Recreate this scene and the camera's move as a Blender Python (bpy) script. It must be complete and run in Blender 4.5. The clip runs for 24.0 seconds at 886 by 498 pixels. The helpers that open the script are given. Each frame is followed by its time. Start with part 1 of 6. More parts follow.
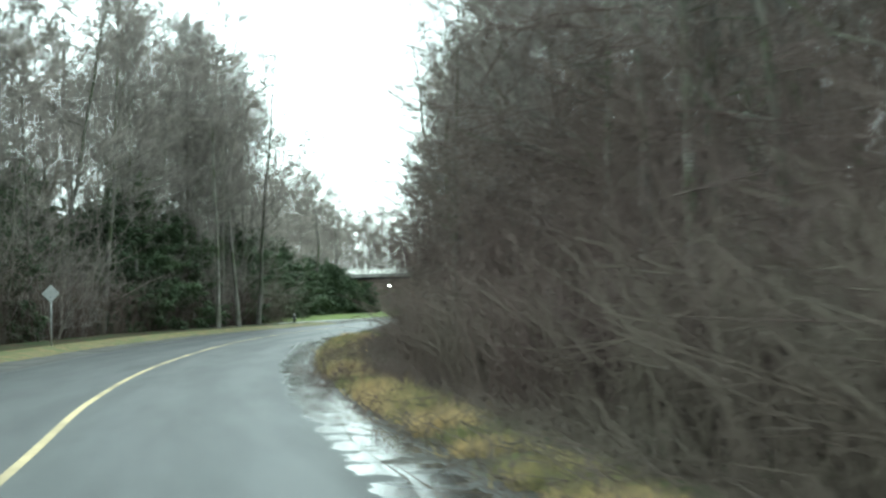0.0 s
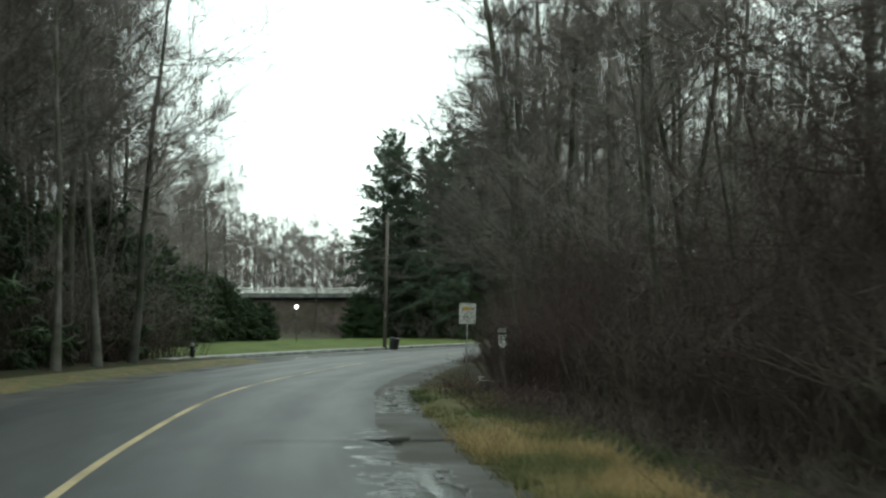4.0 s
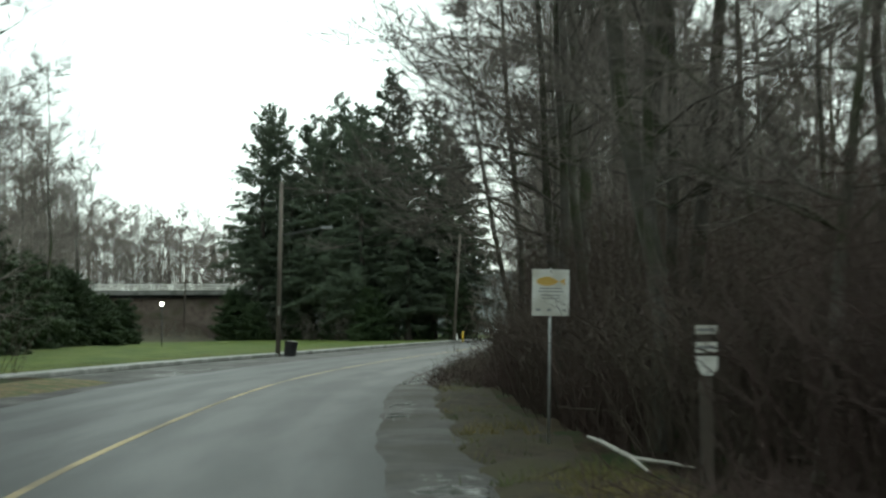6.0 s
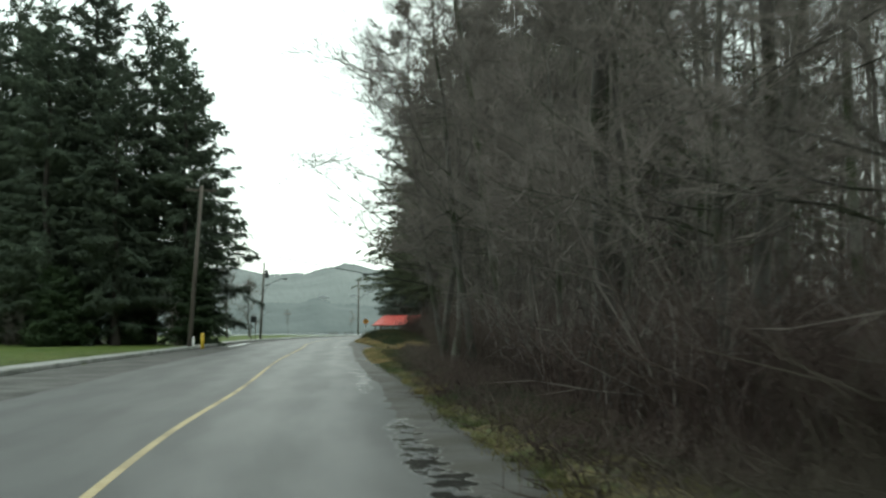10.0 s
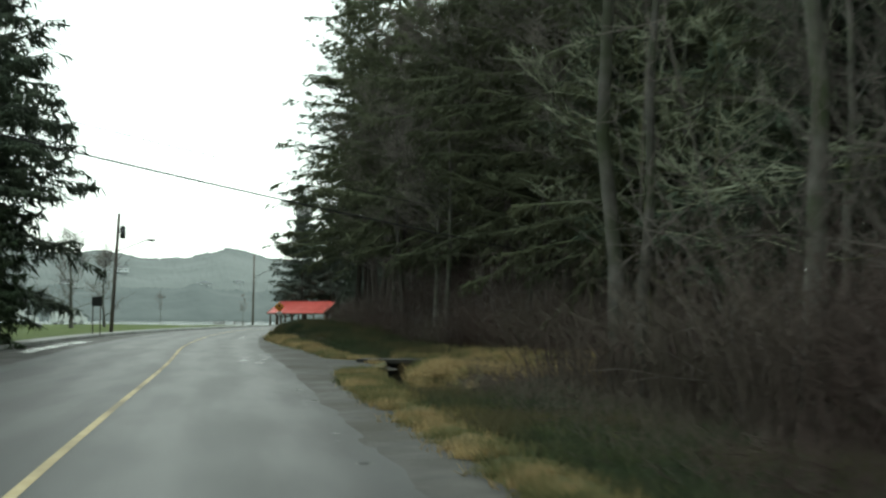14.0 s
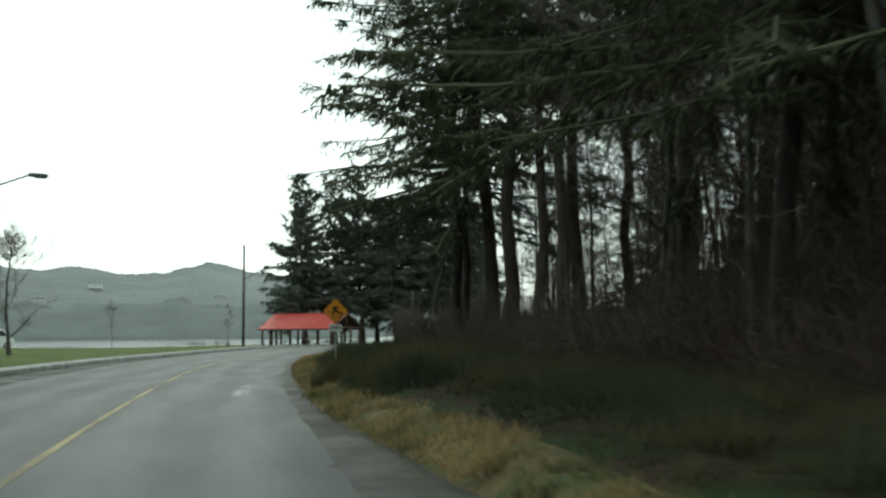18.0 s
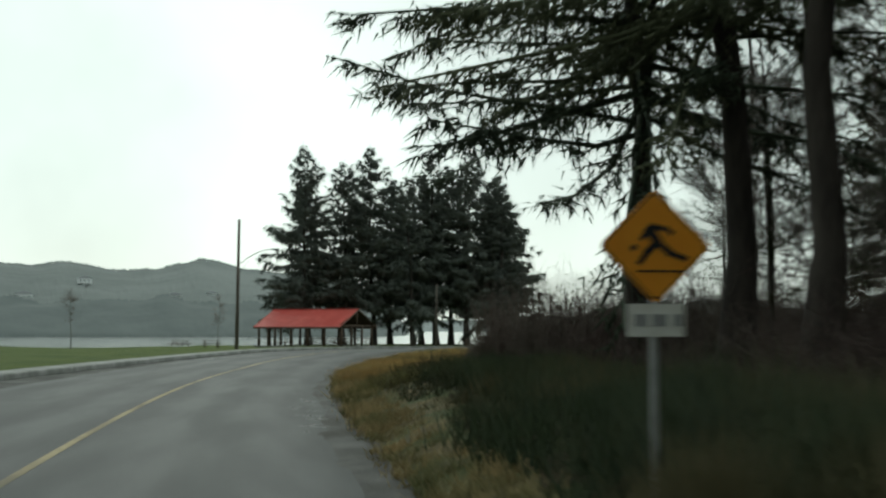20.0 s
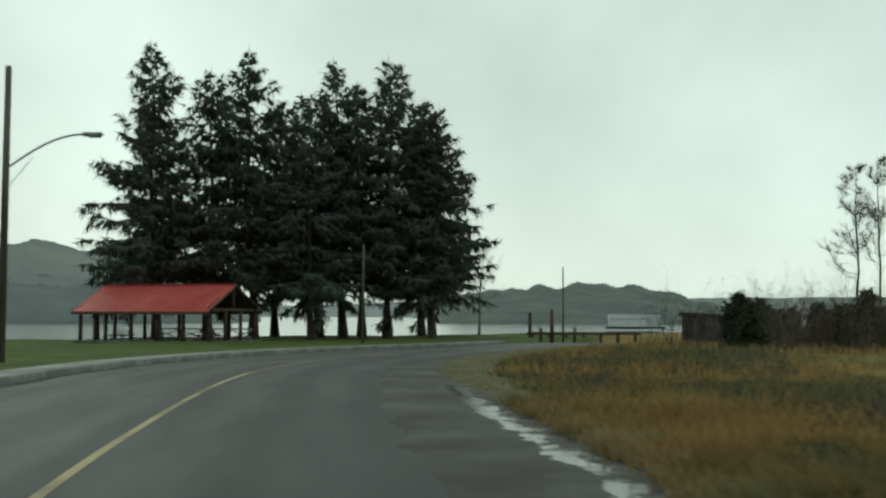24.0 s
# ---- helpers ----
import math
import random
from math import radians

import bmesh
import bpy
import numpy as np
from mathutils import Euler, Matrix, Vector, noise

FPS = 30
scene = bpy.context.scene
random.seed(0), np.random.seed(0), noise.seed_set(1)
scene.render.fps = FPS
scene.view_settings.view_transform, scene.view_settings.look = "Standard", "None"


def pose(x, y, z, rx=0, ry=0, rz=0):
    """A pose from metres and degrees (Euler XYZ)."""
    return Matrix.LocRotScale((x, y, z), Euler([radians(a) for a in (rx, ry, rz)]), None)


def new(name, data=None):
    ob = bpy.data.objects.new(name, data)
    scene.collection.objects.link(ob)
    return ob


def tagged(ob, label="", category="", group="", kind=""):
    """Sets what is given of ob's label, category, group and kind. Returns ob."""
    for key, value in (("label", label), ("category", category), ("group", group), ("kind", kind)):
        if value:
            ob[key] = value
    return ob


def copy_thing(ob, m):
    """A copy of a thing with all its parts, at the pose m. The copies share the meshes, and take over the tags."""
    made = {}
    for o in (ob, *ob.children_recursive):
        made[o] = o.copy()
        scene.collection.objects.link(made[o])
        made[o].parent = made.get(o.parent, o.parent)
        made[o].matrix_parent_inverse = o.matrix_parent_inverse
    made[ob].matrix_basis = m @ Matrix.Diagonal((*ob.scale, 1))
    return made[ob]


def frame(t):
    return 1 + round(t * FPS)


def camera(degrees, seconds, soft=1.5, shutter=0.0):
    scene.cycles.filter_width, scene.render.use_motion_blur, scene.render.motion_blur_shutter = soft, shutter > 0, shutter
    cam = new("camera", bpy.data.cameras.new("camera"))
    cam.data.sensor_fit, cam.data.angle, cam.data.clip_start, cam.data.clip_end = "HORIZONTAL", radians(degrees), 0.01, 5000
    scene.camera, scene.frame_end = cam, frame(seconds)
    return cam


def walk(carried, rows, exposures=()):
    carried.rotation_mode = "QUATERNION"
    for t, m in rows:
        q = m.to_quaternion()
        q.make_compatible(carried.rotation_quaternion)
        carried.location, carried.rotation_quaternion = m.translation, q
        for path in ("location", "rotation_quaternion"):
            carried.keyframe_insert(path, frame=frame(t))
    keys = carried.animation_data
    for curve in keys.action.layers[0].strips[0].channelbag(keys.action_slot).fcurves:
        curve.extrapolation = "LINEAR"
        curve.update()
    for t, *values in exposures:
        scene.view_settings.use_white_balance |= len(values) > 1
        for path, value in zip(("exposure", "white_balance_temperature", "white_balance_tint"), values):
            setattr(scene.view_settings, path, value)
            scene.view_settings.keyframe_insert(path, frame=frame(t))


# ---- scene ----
# Camera: seconds, x, y, z, pitch, roll, yaw.
PATH = [
    (0.0, 0.00, 0.00, 1.55, 2.34, 1.39, 0.00),
    (0.5, -1.31, 5.23, 1.55, 2.57, 0.69, 1.52),
    (1.0, -2.54, 10.47, 1.55, 2.99, -0.15, 1.61),
    (1.5, -3.59, 15.76, 1.55, 2.98, 0.01, 0.50),
    (2.0, -4.51, 21.07, 1.55, 3.27, -0.53, -0.75),
    (2.5, -5.22, 26.36, 1.55, 3.24, -0.49, -2.06),
    (4.5, -6.88, 47.20, 1.55, 3.63, 0.14, -7.27),
    (5.0, -6.98, 52.78, 1.55, 3.62, 0.18, -8.64),
    (5.5, -6.93, 58.42, 1.55, 3.54, 0.33, -10.20),
    (6.0, -6.73, 64.16, 1.55, 3.49, 0.56, -11.74),
    (6.5, -6.32, 69.89, 1.55, 3.40, 1.14, -13.21),
    (7.0, -5.78, 75.57, 1.55, 3.55, 0.74, -14.72),
    (7.5, -5.09, 81.28, 1.55, 3.51, 0.71, -16.24),
    (8.0, -4.32, 87.27, 1.55, 3.74, 0.65, -17.92),
    (8.5, -3.37, 93.27, 1.55, 3.49, 0.03, -19.71),
    (9.0, -2.26, 99.16, 1.55, 3.98, -0.34, -21.46),
    (9.5, -1.09, 104.91, 1.55, 3.60, 0.49, -23.29),
    (10.0, 0.40, 110.63, 1.55, 3.41, 0.25, -25.10),
    (10.5, 2.10, 116.24, 1.55, 3.29, 0.02, -26.72),
    (11.0, 3.91, 121.83, 1.55, 3.31, 0.16, -28.19),
    (11.5, 5.71, 127.44, 1.55, 3.35, -0.37, -29.67),
    (13.5, 14.69, 151.90, 1.55, 3.29, -0.66, -30.31),
    (14.0, 17.02, 158.14, 1.55, 2.94, -0.37, -30.32),
    (14.5, 19.35, 164.38, 1.55, 3.23, -0.16, -30.47),
    (15.0, 21.66, 170.62, 1.55, 3.37, -0.25, -30.65),
    (15.5, 23.98, 176.80, 1.55, 3.49, -0.45, -30.78),
    (16.0, 26.27, 182.93, 1.55, 3.56, -0.47, -30.87),
    (16.5, 28.60, 188.91, 1.55, 3.44, -0.38, -30.95),
    (17.0, 30.94, 194.84, 1.55, 3.22, 0.18, -31.00),
    (17.5, 33.26, 200.76, 1.55, 3.46, 0.45, -31.13),
    (19.5, 43.20, 225.34, 1.55, 3.71, 0.12, -31.32),
    (20.0, 45.64, 231.19, 1.55, 3.54, -0.11, -31.44),
    (20.5, 48.13, 237.11, 1.55, 3.56, -0.19, -31.62),
    (21.0, 50.64, 243.09, 1.55, 3.27, -0.70, -32.08),
    (21.5, 53.25, 249.14, 1.55, 3.60, 0.01, -32.96),
    (22.0, 55.95, 255.24, 1.55, 3.48, -0.26, -33.90),
    (22.5, 58.85, 261.33, 1.55, 3.45, -0.50, -35.01),
    (23.0, 61.84, 267.41, 1.55, 3.17, -0.79, -36.13),
    (23.5, 64.89, 273.40, 1.55, 3.27, -0.54, -37.10),
    (24.0, 67.95, 279.35, 1.55, 2.90, -0.06, -38.27),
]

cam = camera(38.0, 24.0, soft=2.4, shutter=0.4)
EXPOSURES = [(0.0, 1.22, 6000, -8), (1.0, 0.68, 6200, -7), (2.0, 0.15, 6300, -6), (5.0, -0.1, 6450, -4), (7.0, -0.1, 6450, -4), (10.0, -0.2, 6450, -4), (14.0, -0.25, 6450, -4), (17.0, -0.38, 6400, -6),
             (20.0, -1.05, 6500, -3), (24.0, -1.38, 6500, -9)]
walk(cam, [(t, pose(x, y, z, 90 + pitch, roll, yaw)) for t, x, y, z, pitch, roll, yaw in PATH], EXPOSURES)

# ---- light: an overcast sky and a weak, wide sun ----
world = bpy.data.worlds.new("overcast_world")
world.use_nodes = True
scene.world = world
wn, wl = world.node_tree.nodes, world.node_tree.links
wn.clear()
SUN_EL, SUN_AZ = radians(35), radians(22)
sky = wn.new("ShaderNodeTexSky")
sky.sky_type, sky.sun_disc = "NISHITA", False
sky.sun_elevation, sky.sun_rotation = SUN_EL, SUN_AZ
coord = wn.new("ShaderNodeTexCoord")
toward = wn.new("ShaderNodeVectorMath")
toward.operation = "DOT_PRODUCT"
wl.new(coord.outputs["Generated"], toward.inputs[0])
toward.inputs[1].default_value = (math.sin(radians(22)) * math.cos(radians(24)), math.cos(radians(22)) * math.cos(radians(24)), math.sin(radians(24)))
# thin bright cloud around the hidden sun, heavier cloud away from it
ramp = wn.new("ShaderNodeMapRange")
ramp.interpolation_type = "SMOOTHSTEP"
ramp.inputs[1].default_value, ramp.inputs[2].default_value = -0.2, 1.0
ramp.inputs[3].default_value, ramp.inputs[4].default_value = 1.5, 2.05
wl.new(toward.outputs["Value"], ramp.inputs[0])
cloud = wn.new("ShaderNodeTexNoise")
cloud.inputs["Scale"].default_value, cloud.inputs["Detail"].default_value = 2.6, 5
wl.new(coord.outputs["Generated"], cloud.inputs["Vector"])
cr = wn.new("ShaderNodeMapRange")
cr.inputs[1].default_value, cr.inputs[2].default_value = 0.3, 0.7
cr.inputs[3].default_value, cr.inputs[4].default_value = 0.70, 1.16
wl.new(cloud.outputs["Fac"], cr.inputs[0])
mul = wn.new("ShaderNodeMath")
mul.operation = "MULTIPLY"
wl.new(ramp.outputs[0], mul.inputs[0])
wl.new(cr.outputs[0], mul.inputs[1])
grey = wn.new("ShaderNodeVectorMath")
grey.operation = "SCALE"
grey.inputs[0].default_value = (0.93, 1.0, 0.99)
wl.new(mul.outputs[0], grey.inputs["Scale"])
bg_cloud = wn.new("ShaderNodeBackground")
wl.new(grey.outputs[0], bg_cloud.inputs["Color"])
bg_cloud.inputs["Strength"].default_value = 1.0
bg_sky = wn.new("ShaderNodeBackground")
wl.new(sky.outputs[0], bg_sky.inputs["Color"])
bg_sky.inputs["Strength"].default_value = 0.02
add_bg = wn.new("ShaderNodeAddShader")
wl.new(bg_cloud.outputs[0], add_bg.inputs[0])
wl.new(bg_sky.outputs[0], add_bg.inputs[1])
wout = wn.new("ShaderNodeOutputWorld")
wl.new(add_bg.outputs[0], wout.inputs[0])
sun = new("sun", bpy.data.lights.new("sun", "SUN"))
sun.data.energy, sun.data.angle, sun.data.color = 0.5, radians(25), (1.0, 0.97, 0.92)
sun.rotation_euler = (radians(90) - SUN_EL, 0, radians(180) - SUN_AZ)


# ---- materials ----
def material(name, c1, c2, scale=4.0, rough=0.8, bump=0.3, bscale=30.0, detail=5.0, spec=0.3, metal=0.0, rand=0.0, c3=None, s3=0.3, rough2=None, stretch=None, lane=False):
    m = bpy.data.materials.new(name)
    m.use_nodes = True
    n, l = m.node_tree.nodes, m.node_tree.links
    b = n["Principled BSDF"]
    tc = n.new("ShaderNodeTexCoord")
    vec = tc.outputs["Object"]
    if lane:
        # along the road: metres across, and stretched along it
        at = n.new("ShaderNodeAttribute")
        at.attribute_name = "lane"
        vec = at.outputs["Vector"]
    if stretch:
        mp = n.new("ShaderNodeMapping")
        mp.inputs["Scale"].default_value = stretch
        l.new(vec, mp.inputs["Vector"])
        vec = mp.outputs[0]
    tx = n.new("ShaderNodeTexNoise")
    tx.inputs["Scale"].default_value, tx.inputs["Detail"].default_value = scale, detail
    l.new(vec, tx.inputs["Vector"])
    cr = n.new("ShaderNodeValToRGB")
    cr.color_ramp.elements[0].position, cr.color_ramp.elements[1].position = 0.32, 0.68
    cr.color_ramp.elements[0].color, cr.color_ramp.elements[1].color = (*c1, 1), (*c2, 1)
    l.new(tx.outputs["Fac"], cr.inputs["Fac"])
    col = cr.outputs["Color"]
    if c3:
        t3 = n.new("ShaderNodeTexNoise")
        t3.inputs["Scale"].default_value, t3.inputs["Detail"].default_value = s3, 4
        l.new(vec, t3.inputs["Vector"])
        r3 = n.new("ShaderNodeMapRange")
        r3.inputs[1].default_value, r3.inputs[2].default_value = 0.45, 0.6
        l.new(t3.outputs["Fac"], r3.inputs[0])
        mx = n.new("ShaderNodeMix")
        mx.data_type = "RGBA"
        l.new(r3.outputs[0], mx.inputs["Factor"])
        l.new(col, mx.inputs["A"])
        mx.inputs["B"].default_value = (*c3, 1)
        col = mx.outputs["Result"]
    if rand:
        oi = n.new("ShaderNodeObjectInfo")
        rr = n.new("ShaderNodeMapRange")
        rr.inputs[3].default_value, rr.inputs[4].default_value = 1 - rand, 1 + rand
        l.new(oi.outputs["Random"], rr.inputs[0])
        hs = n.new("ShaderNodeHueSaturation")
        l.new(rr.outputs[0], hs.inputs["Value"])
        l.new(col, hs.inputs["Color"])
        col = hs.outputs["Color"]
    l.new(col, b.inputs["Base Color"])
    b.inputs["Roughness"].default_value = rough
    if rough2 is not None:
        rm = n.new("ShaderNodeMapRange")
        rm.inputs[1].default_value, rm.inputs[2].default_value = 0.35, 0.65
        rm.inputs[3].default_value, rm.inputs[4].default_value = rough, rough2
        t4 = n.new("ShaderNodeTexNoise")
        t4.inputs["Scale"].default_value, t4.inputs["Detail"].default_value = 0.5, 6
        l.new(vec, t4.inputs["Vector"])
        l.new(t4.outputs["Fac"], rm.inputs[0])
        if lane:
            t4.inputs["Scale"].default_value = 1.1
            # wheel tracks, smoother and wetter
            sx = n.new("ShaderNodeSeparateXYZ")
            l.new(vec, sx.inputs[0])
            wave = n.new("ShaderNodeMath")
            wave.operation = "MULTIPLY"
            wave.inputs[1].default_value = 2 * math.pi / 1.75
            l.new(sx.outputs["X"], wave.inputs[0])
            sn = n.new("ShaderNodeMath")
            sn.operation = "COSINE"
            l.new(wave.outputs[0], sn.inputs[0])
            mad = n.new("ShaderNodeMath")
            mad.operation = "MULTIPLY_ADD"
            mad.inputs[1].default_value = 0.10
            l.new(sn.outputs[0], mad.inputs[0])
            l.new(t4.outputs["Fac"], mad.inputs[2])
            l.new(mad.outputs[0], rm.inputs[0])
        l.new(rm.outputs[0], b.inputs["Roughness"])
    b.inputs["Specular IOR Level"].default_value, b.inputs["Metallic"].default_value = spec, metal
    if bump:
        tb = n.new("ShaderNodeTexNoise")
        tb.inputs["Scale"].default_value, tb.inputs["Detail"].default_value = bscale, 4
        l.new(tc.outputs["Object"] if lane else vec, tb.inputs["Vector"])
        bp = n.new("ShaderNodeBump")
        bp.inputs["Strength"].default_value, bp.inputs["Distance"].default_value = bump, 0.02
        l.new(tb.outputs["Fac"], bp.inputs["Height"])
        l.new(bp.outputs[0], b.inputs["Normal"])
    return m


M_ASPHALT = material("wet_asphalt", (0.022, 0.024, 0.026), (0.043, 0.046, 0.048), 1.3, 0.49, 0.12, 60, spec=0.15, rough2=0.56, c3=(0.031, 0.034, 0.036), s3=0.5, lane=True)
M_SHOULDER = material("wet_gravel_shoulder", (0.020, 0.019, 0.018), (0.055, 0.052, 0.046), 2.5, 0.6, 0.7, 25, spec=0.26, rough2=0.82, c3=(0.042, 0.038, 0.030), s3=0.5)
M_GUTTER = material("dark_wet_gutter", (0.018, 0.018, 0.017), (0.05, 0.048, 0.043), 3.0, 0.6, 0.6, 25, spec=0.3, rough2=0.9)
M_LINE = material("worn_yellow_paint", (0.37, 0.285, 0.145), (0.46, 0.375, 0.215), 6, 0.7, 0.2, 40, c3=(0.18, 0.145, 0.085), s3=0.22)
M_CONCRETE = material("wet_concrete", (0.15, 0.15, 0.142), (0.25, 0.25, 0.235), 2, 0.6, 0.3, 20, c3=(0.12, 0.125, 0.11), s3=0.6)
M_WATER = material("puddle_water", (0.02, 0.022, 0.022), (0.03, 0.03, 0.028), 2, 0.04, 0.02, 6, spec=0.6)
M_INLET = material("inlet_water", (0.05, 0.065, 0.07), (0.07, 0.085, 0.09), 0.05, 0.12, 0.25, 1.2, spec=0.6)
M_VERGE = material("verge_grass", (0.06, 0.052, 0.02), (0.17, 0.125, 0.05), 5.0, 0.9, 1.0, 18, detail=9, c3=(0.06, 0.075, 0.022), s3=1.3)
M_MUD = material("leaf_strewn_mud", (0.016, 0.014, 0.010), (0.060, 0.045, 0.028), 5.0, 0.85, 1.0, 16, detail=9, c3=(0.045, 0.040, 0.020), s3=0.7, spec=0.15)
M_DITCH = material("ditch_leaf_litter", (0.022, 0.018, 0.012), (0.060, 0.045, 0.028), 4, 0.95, 1.0, 14, detail=9, c3=(0.03, 0.042, 0.018), s3=0.8, spec=0.06)
M_STRAW = material("straw_grass_blades", (0.22, 0.150, 0.065), (0.44, 0.32, 0.15), 1.6, 0.8, 0, c3=(0.10, 0.105, 0.038), s3=0.55)
M_GREENBLADE = material("green_grass_blades", (0.032, 0.052, 0.016), (0.075, 0.095, 0.028), 0.8, 0.8, 0, c3=(0.16, 0.13, 0.05), s3=0.3)
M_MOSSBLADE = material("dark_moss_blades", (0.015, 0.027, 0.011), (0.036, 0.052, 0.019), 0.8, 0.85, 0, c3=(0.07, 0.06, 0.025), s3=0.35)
M_TAWNY = material("tawny_grass_blades", (0.20, 0.11, 0.03), (0.40, 0.25, 0.075), 0.3, 0.8, 0, c3=(0.13, 0.12, 0.04), s3=0.08)
M_BARK = material("alder_bark", (0.062, 0.057, 0.050), (0.175, 0.163, 0.147), 1.6, 0.85, 0.6, 14, rand=0.35, c3=(0.05, 0.06, 0.03), s3=0.7)
M_TWIG = material("bare_twigs", (0.105, 0.090, 0.080), (0.225, 0.195, 0.175), 0.6, 0.85, 0, rand=0.3)
M_MOSS = material("mossy_bark", (0.06, 0.06, 0.04), (0.14, 0.15, 0.07), 1.2, 0.9, 0.6, 12, rand=0.3)
M_LICHEN = material("lichen_twigs", (0.20, 0.22, 0.15), (0.38, 0.40, 0.29), 0.8, 0.9, 0, rand=0.2)
M_CONBARK = material("spruce_bark", (0.032, 0.027, 0.024), (0.080, 0.068, 0.058), 2.2, 0.9, 0.8, 12, rand=0.25, stretch=(1, 1, 0.3))
M_NEEDLE = material("spruce_needles", (0.055, 0.074, 0.052), (0.105, 0.13, 0.088), 0.7, 0.7, 0, rand=0.3, spec=0.25)
# mossy tint, plus extra lightness standing in for light and haze on the boughs
M_MOSSNEEDLE_LIGHT = material("mossy_lightened_spruce_needles", (0.080, 0.092, 0.056), (0.145, 0.155, 0.092), 0.5, 0.75, 0, rand=0.3, spec=0.2)
# needles greyed and paled: mist before the distant grove, painted into the colour
M_GROVE = material("mist_paled_spruce_needles", (0.085, 0.098, 0.088), (0.122, 0.136, 0.118), 0.7, 0.75, 0, rand=0.25, spec=0.2)
M_THICKET = material("bramble_stems", (0.048, 0.032, 0.029), (0.102, 0.070, 0.061), 0.25, 0.85, 0, c3=(0.09, 0.075, 0.058), s3=0.12)
M_LEAF = material("dark_evergreen_leaves", (0.028, 0.048, 0.022), (0.06, 0.09, 0.04), 0.5, 0.7, 0, rand=0.2)
M_POLE = material("weathered_pole_timber", (0.075, 0.062, 0.052), (0.17, 0.145, 0.125), 3, 0.85, 0.5, 25, stretch=(1, 1, 0.1))
M_GALV = material("galvanised_steel", (0.32, 0.33, 0.33), (0.45, 0.46, 0.46), 5, 0.45, 0.05, 40, metal=0.6)
M_DARKMETAL = material("dark_grey_metal", (0.06, 0.062, 0.065), (0.10, 0.10, 0.105), 5, 0.5, 0.05, 40, metal=0.3)
M_WHITE = material("white_sign_sheeting", (0.74, 0.74, 0.70), (0.82, 0.82, 0.79), 6, 0.5, 0.0, c3=(0.6, 0.59, 0.53), s3=2)
M_ORANGE = material("amber_sign_sheeting", (0.72, 0.27, 0.02), (0.80, 0.33, 0.03), 5, 0.4, 0.0)
M_FISH = material("yellow_ochre_print", (0.62, 0.40, 0.10), (0.70, 0.48, 0.15), 5, 0.5, 0.0)
M_BLACK = material("black_print", (0.012, 0.012, 0.012), (0.02, 0.02, 0.02), 5, 0.5, 0.0)
M_GREYBAR = material("grey_print", (0.22, 0.23, 0.23), (0.30, 0.30, 0.30), 5, 0.6, 0.0)
M_BIN = material("black_plastic", (0.012, 0.012, 0.013), (0.025, 0.025, 0.026), 3, 0.5, 0.1, 20)
M_YELLOW = material("yellow_painted_steel", (0.62, 0.40, 0.03), (0.72, 0.50, 0.06), 5, 0.5, 0.1, 30)
M_ROOF = material("red_metal_roof", (0.42, 0.065, 0.055), (0.52, 0.095, 0.08), 1.2, 0.4, 0.05, 20, c3=(0.42, 0.06, 0.05), s3=0.4)
M_LOG = material("dark_stained_logs", (0.05, 0.035, 0.027), (0.11, 0.075, 0.055), 2.5, 0.75, 0.4, 20)
M_DEADWOOD = material("bleached_dead_wood", (0.35, 0.33, 0.30), (0.5, 0.48, 0.44), 3, 0.8, 0.4, 20)
M_EARTH = material("brown_earth_bank", (0.12, 0.092, 0.078), (0.20, 0.16, 0.138), 1.2, 0.9, 0.7, 6, c3=(0.07, 0.075, 0.04), s3=0.3)
# distance haze is painted into the base colours of these four far slopes
M_FARFOREST = material("mist_painted_far_forest", (0.122, 0.140, 0.138), (0.155, 0.173, 0.168), 0.03, 0.95, 0.0, detail=9, c3=(0.175, 0.193, 0.188), s3=0.006)
M_SHORE = material("mist_painted_shore_forest", (0.105, 0.122, 0.122), (0.135, 0.152, 0.15), 0.05, 0.95, 0.0, detail=9)
M_RIDGE = material("mist_painted_pale_ridge", (0.20, 0.225, 0.225), (0.26, 0.285, 0.285), 0.02, 0.95, 0.0, detail=9)
M_MIDFOREST = material("mist_painted_headland_forest", (0.075, 0.09, 0.085), (0.13, 0.148, 0.14), 0.06, 0.95, 0.0, detail=9)
M_HOUSE = material("pale_house_siding", (0.62, 0.64, 0.64), (0.72, 0.74, 0.74), 1, 0.7, 0.0)
M_SLATE = material("grey_roof_shingle", (0.32, 0.33, 0.34), (0.40, 0.41, 0.42), 1, 0.8, 0.0)
M_GLASS = material("dark_window_glass", (0.03, 0.035, 0.04), (0.04, 0.045, 0.05), 1, 0.1, 0.0, spec=0.6)
M_PANE = material("far_window_pane", (0.18, 0.20, 0.21), (0.22, 0.24, 0.25), 1, 0.6, 0.0, spec=0.2)
M_STRAWMAT = material("matted_straw", (0.12, 0.085, 0.04), (0.30, 0.215, 0.10), 6.0, 0.9, 1.0, 20, detail=9, c3=(0.07, 0.06, 0.03), s3=1.4)
# dark shed boards; also stands in for shade on the girder and culvert walls
M_DARKWALL = material("dark_boards_and_shade", (0.018, 0.02, 0.02), (0.035, 0.036, 0.035), 2, 0.8, 0.2, 10)
M_WIRE = material("black_cable", (0.015, 0.015, 0.015), (0.025, 0.025, 0.025), 2, 0.6, 0.0)
M_HYDRANT = material("faded_hydrant_paint", (0.20, 0.20, 0.19), (0.30, 0.30, 0.28), 6, 0.6, 0.2, 30)
M_TYRE = material("tyre_rubber", (0.012, 0.012, 0.012), (0.02, 0.02, 0.02), 4, 0.8, 0.0)
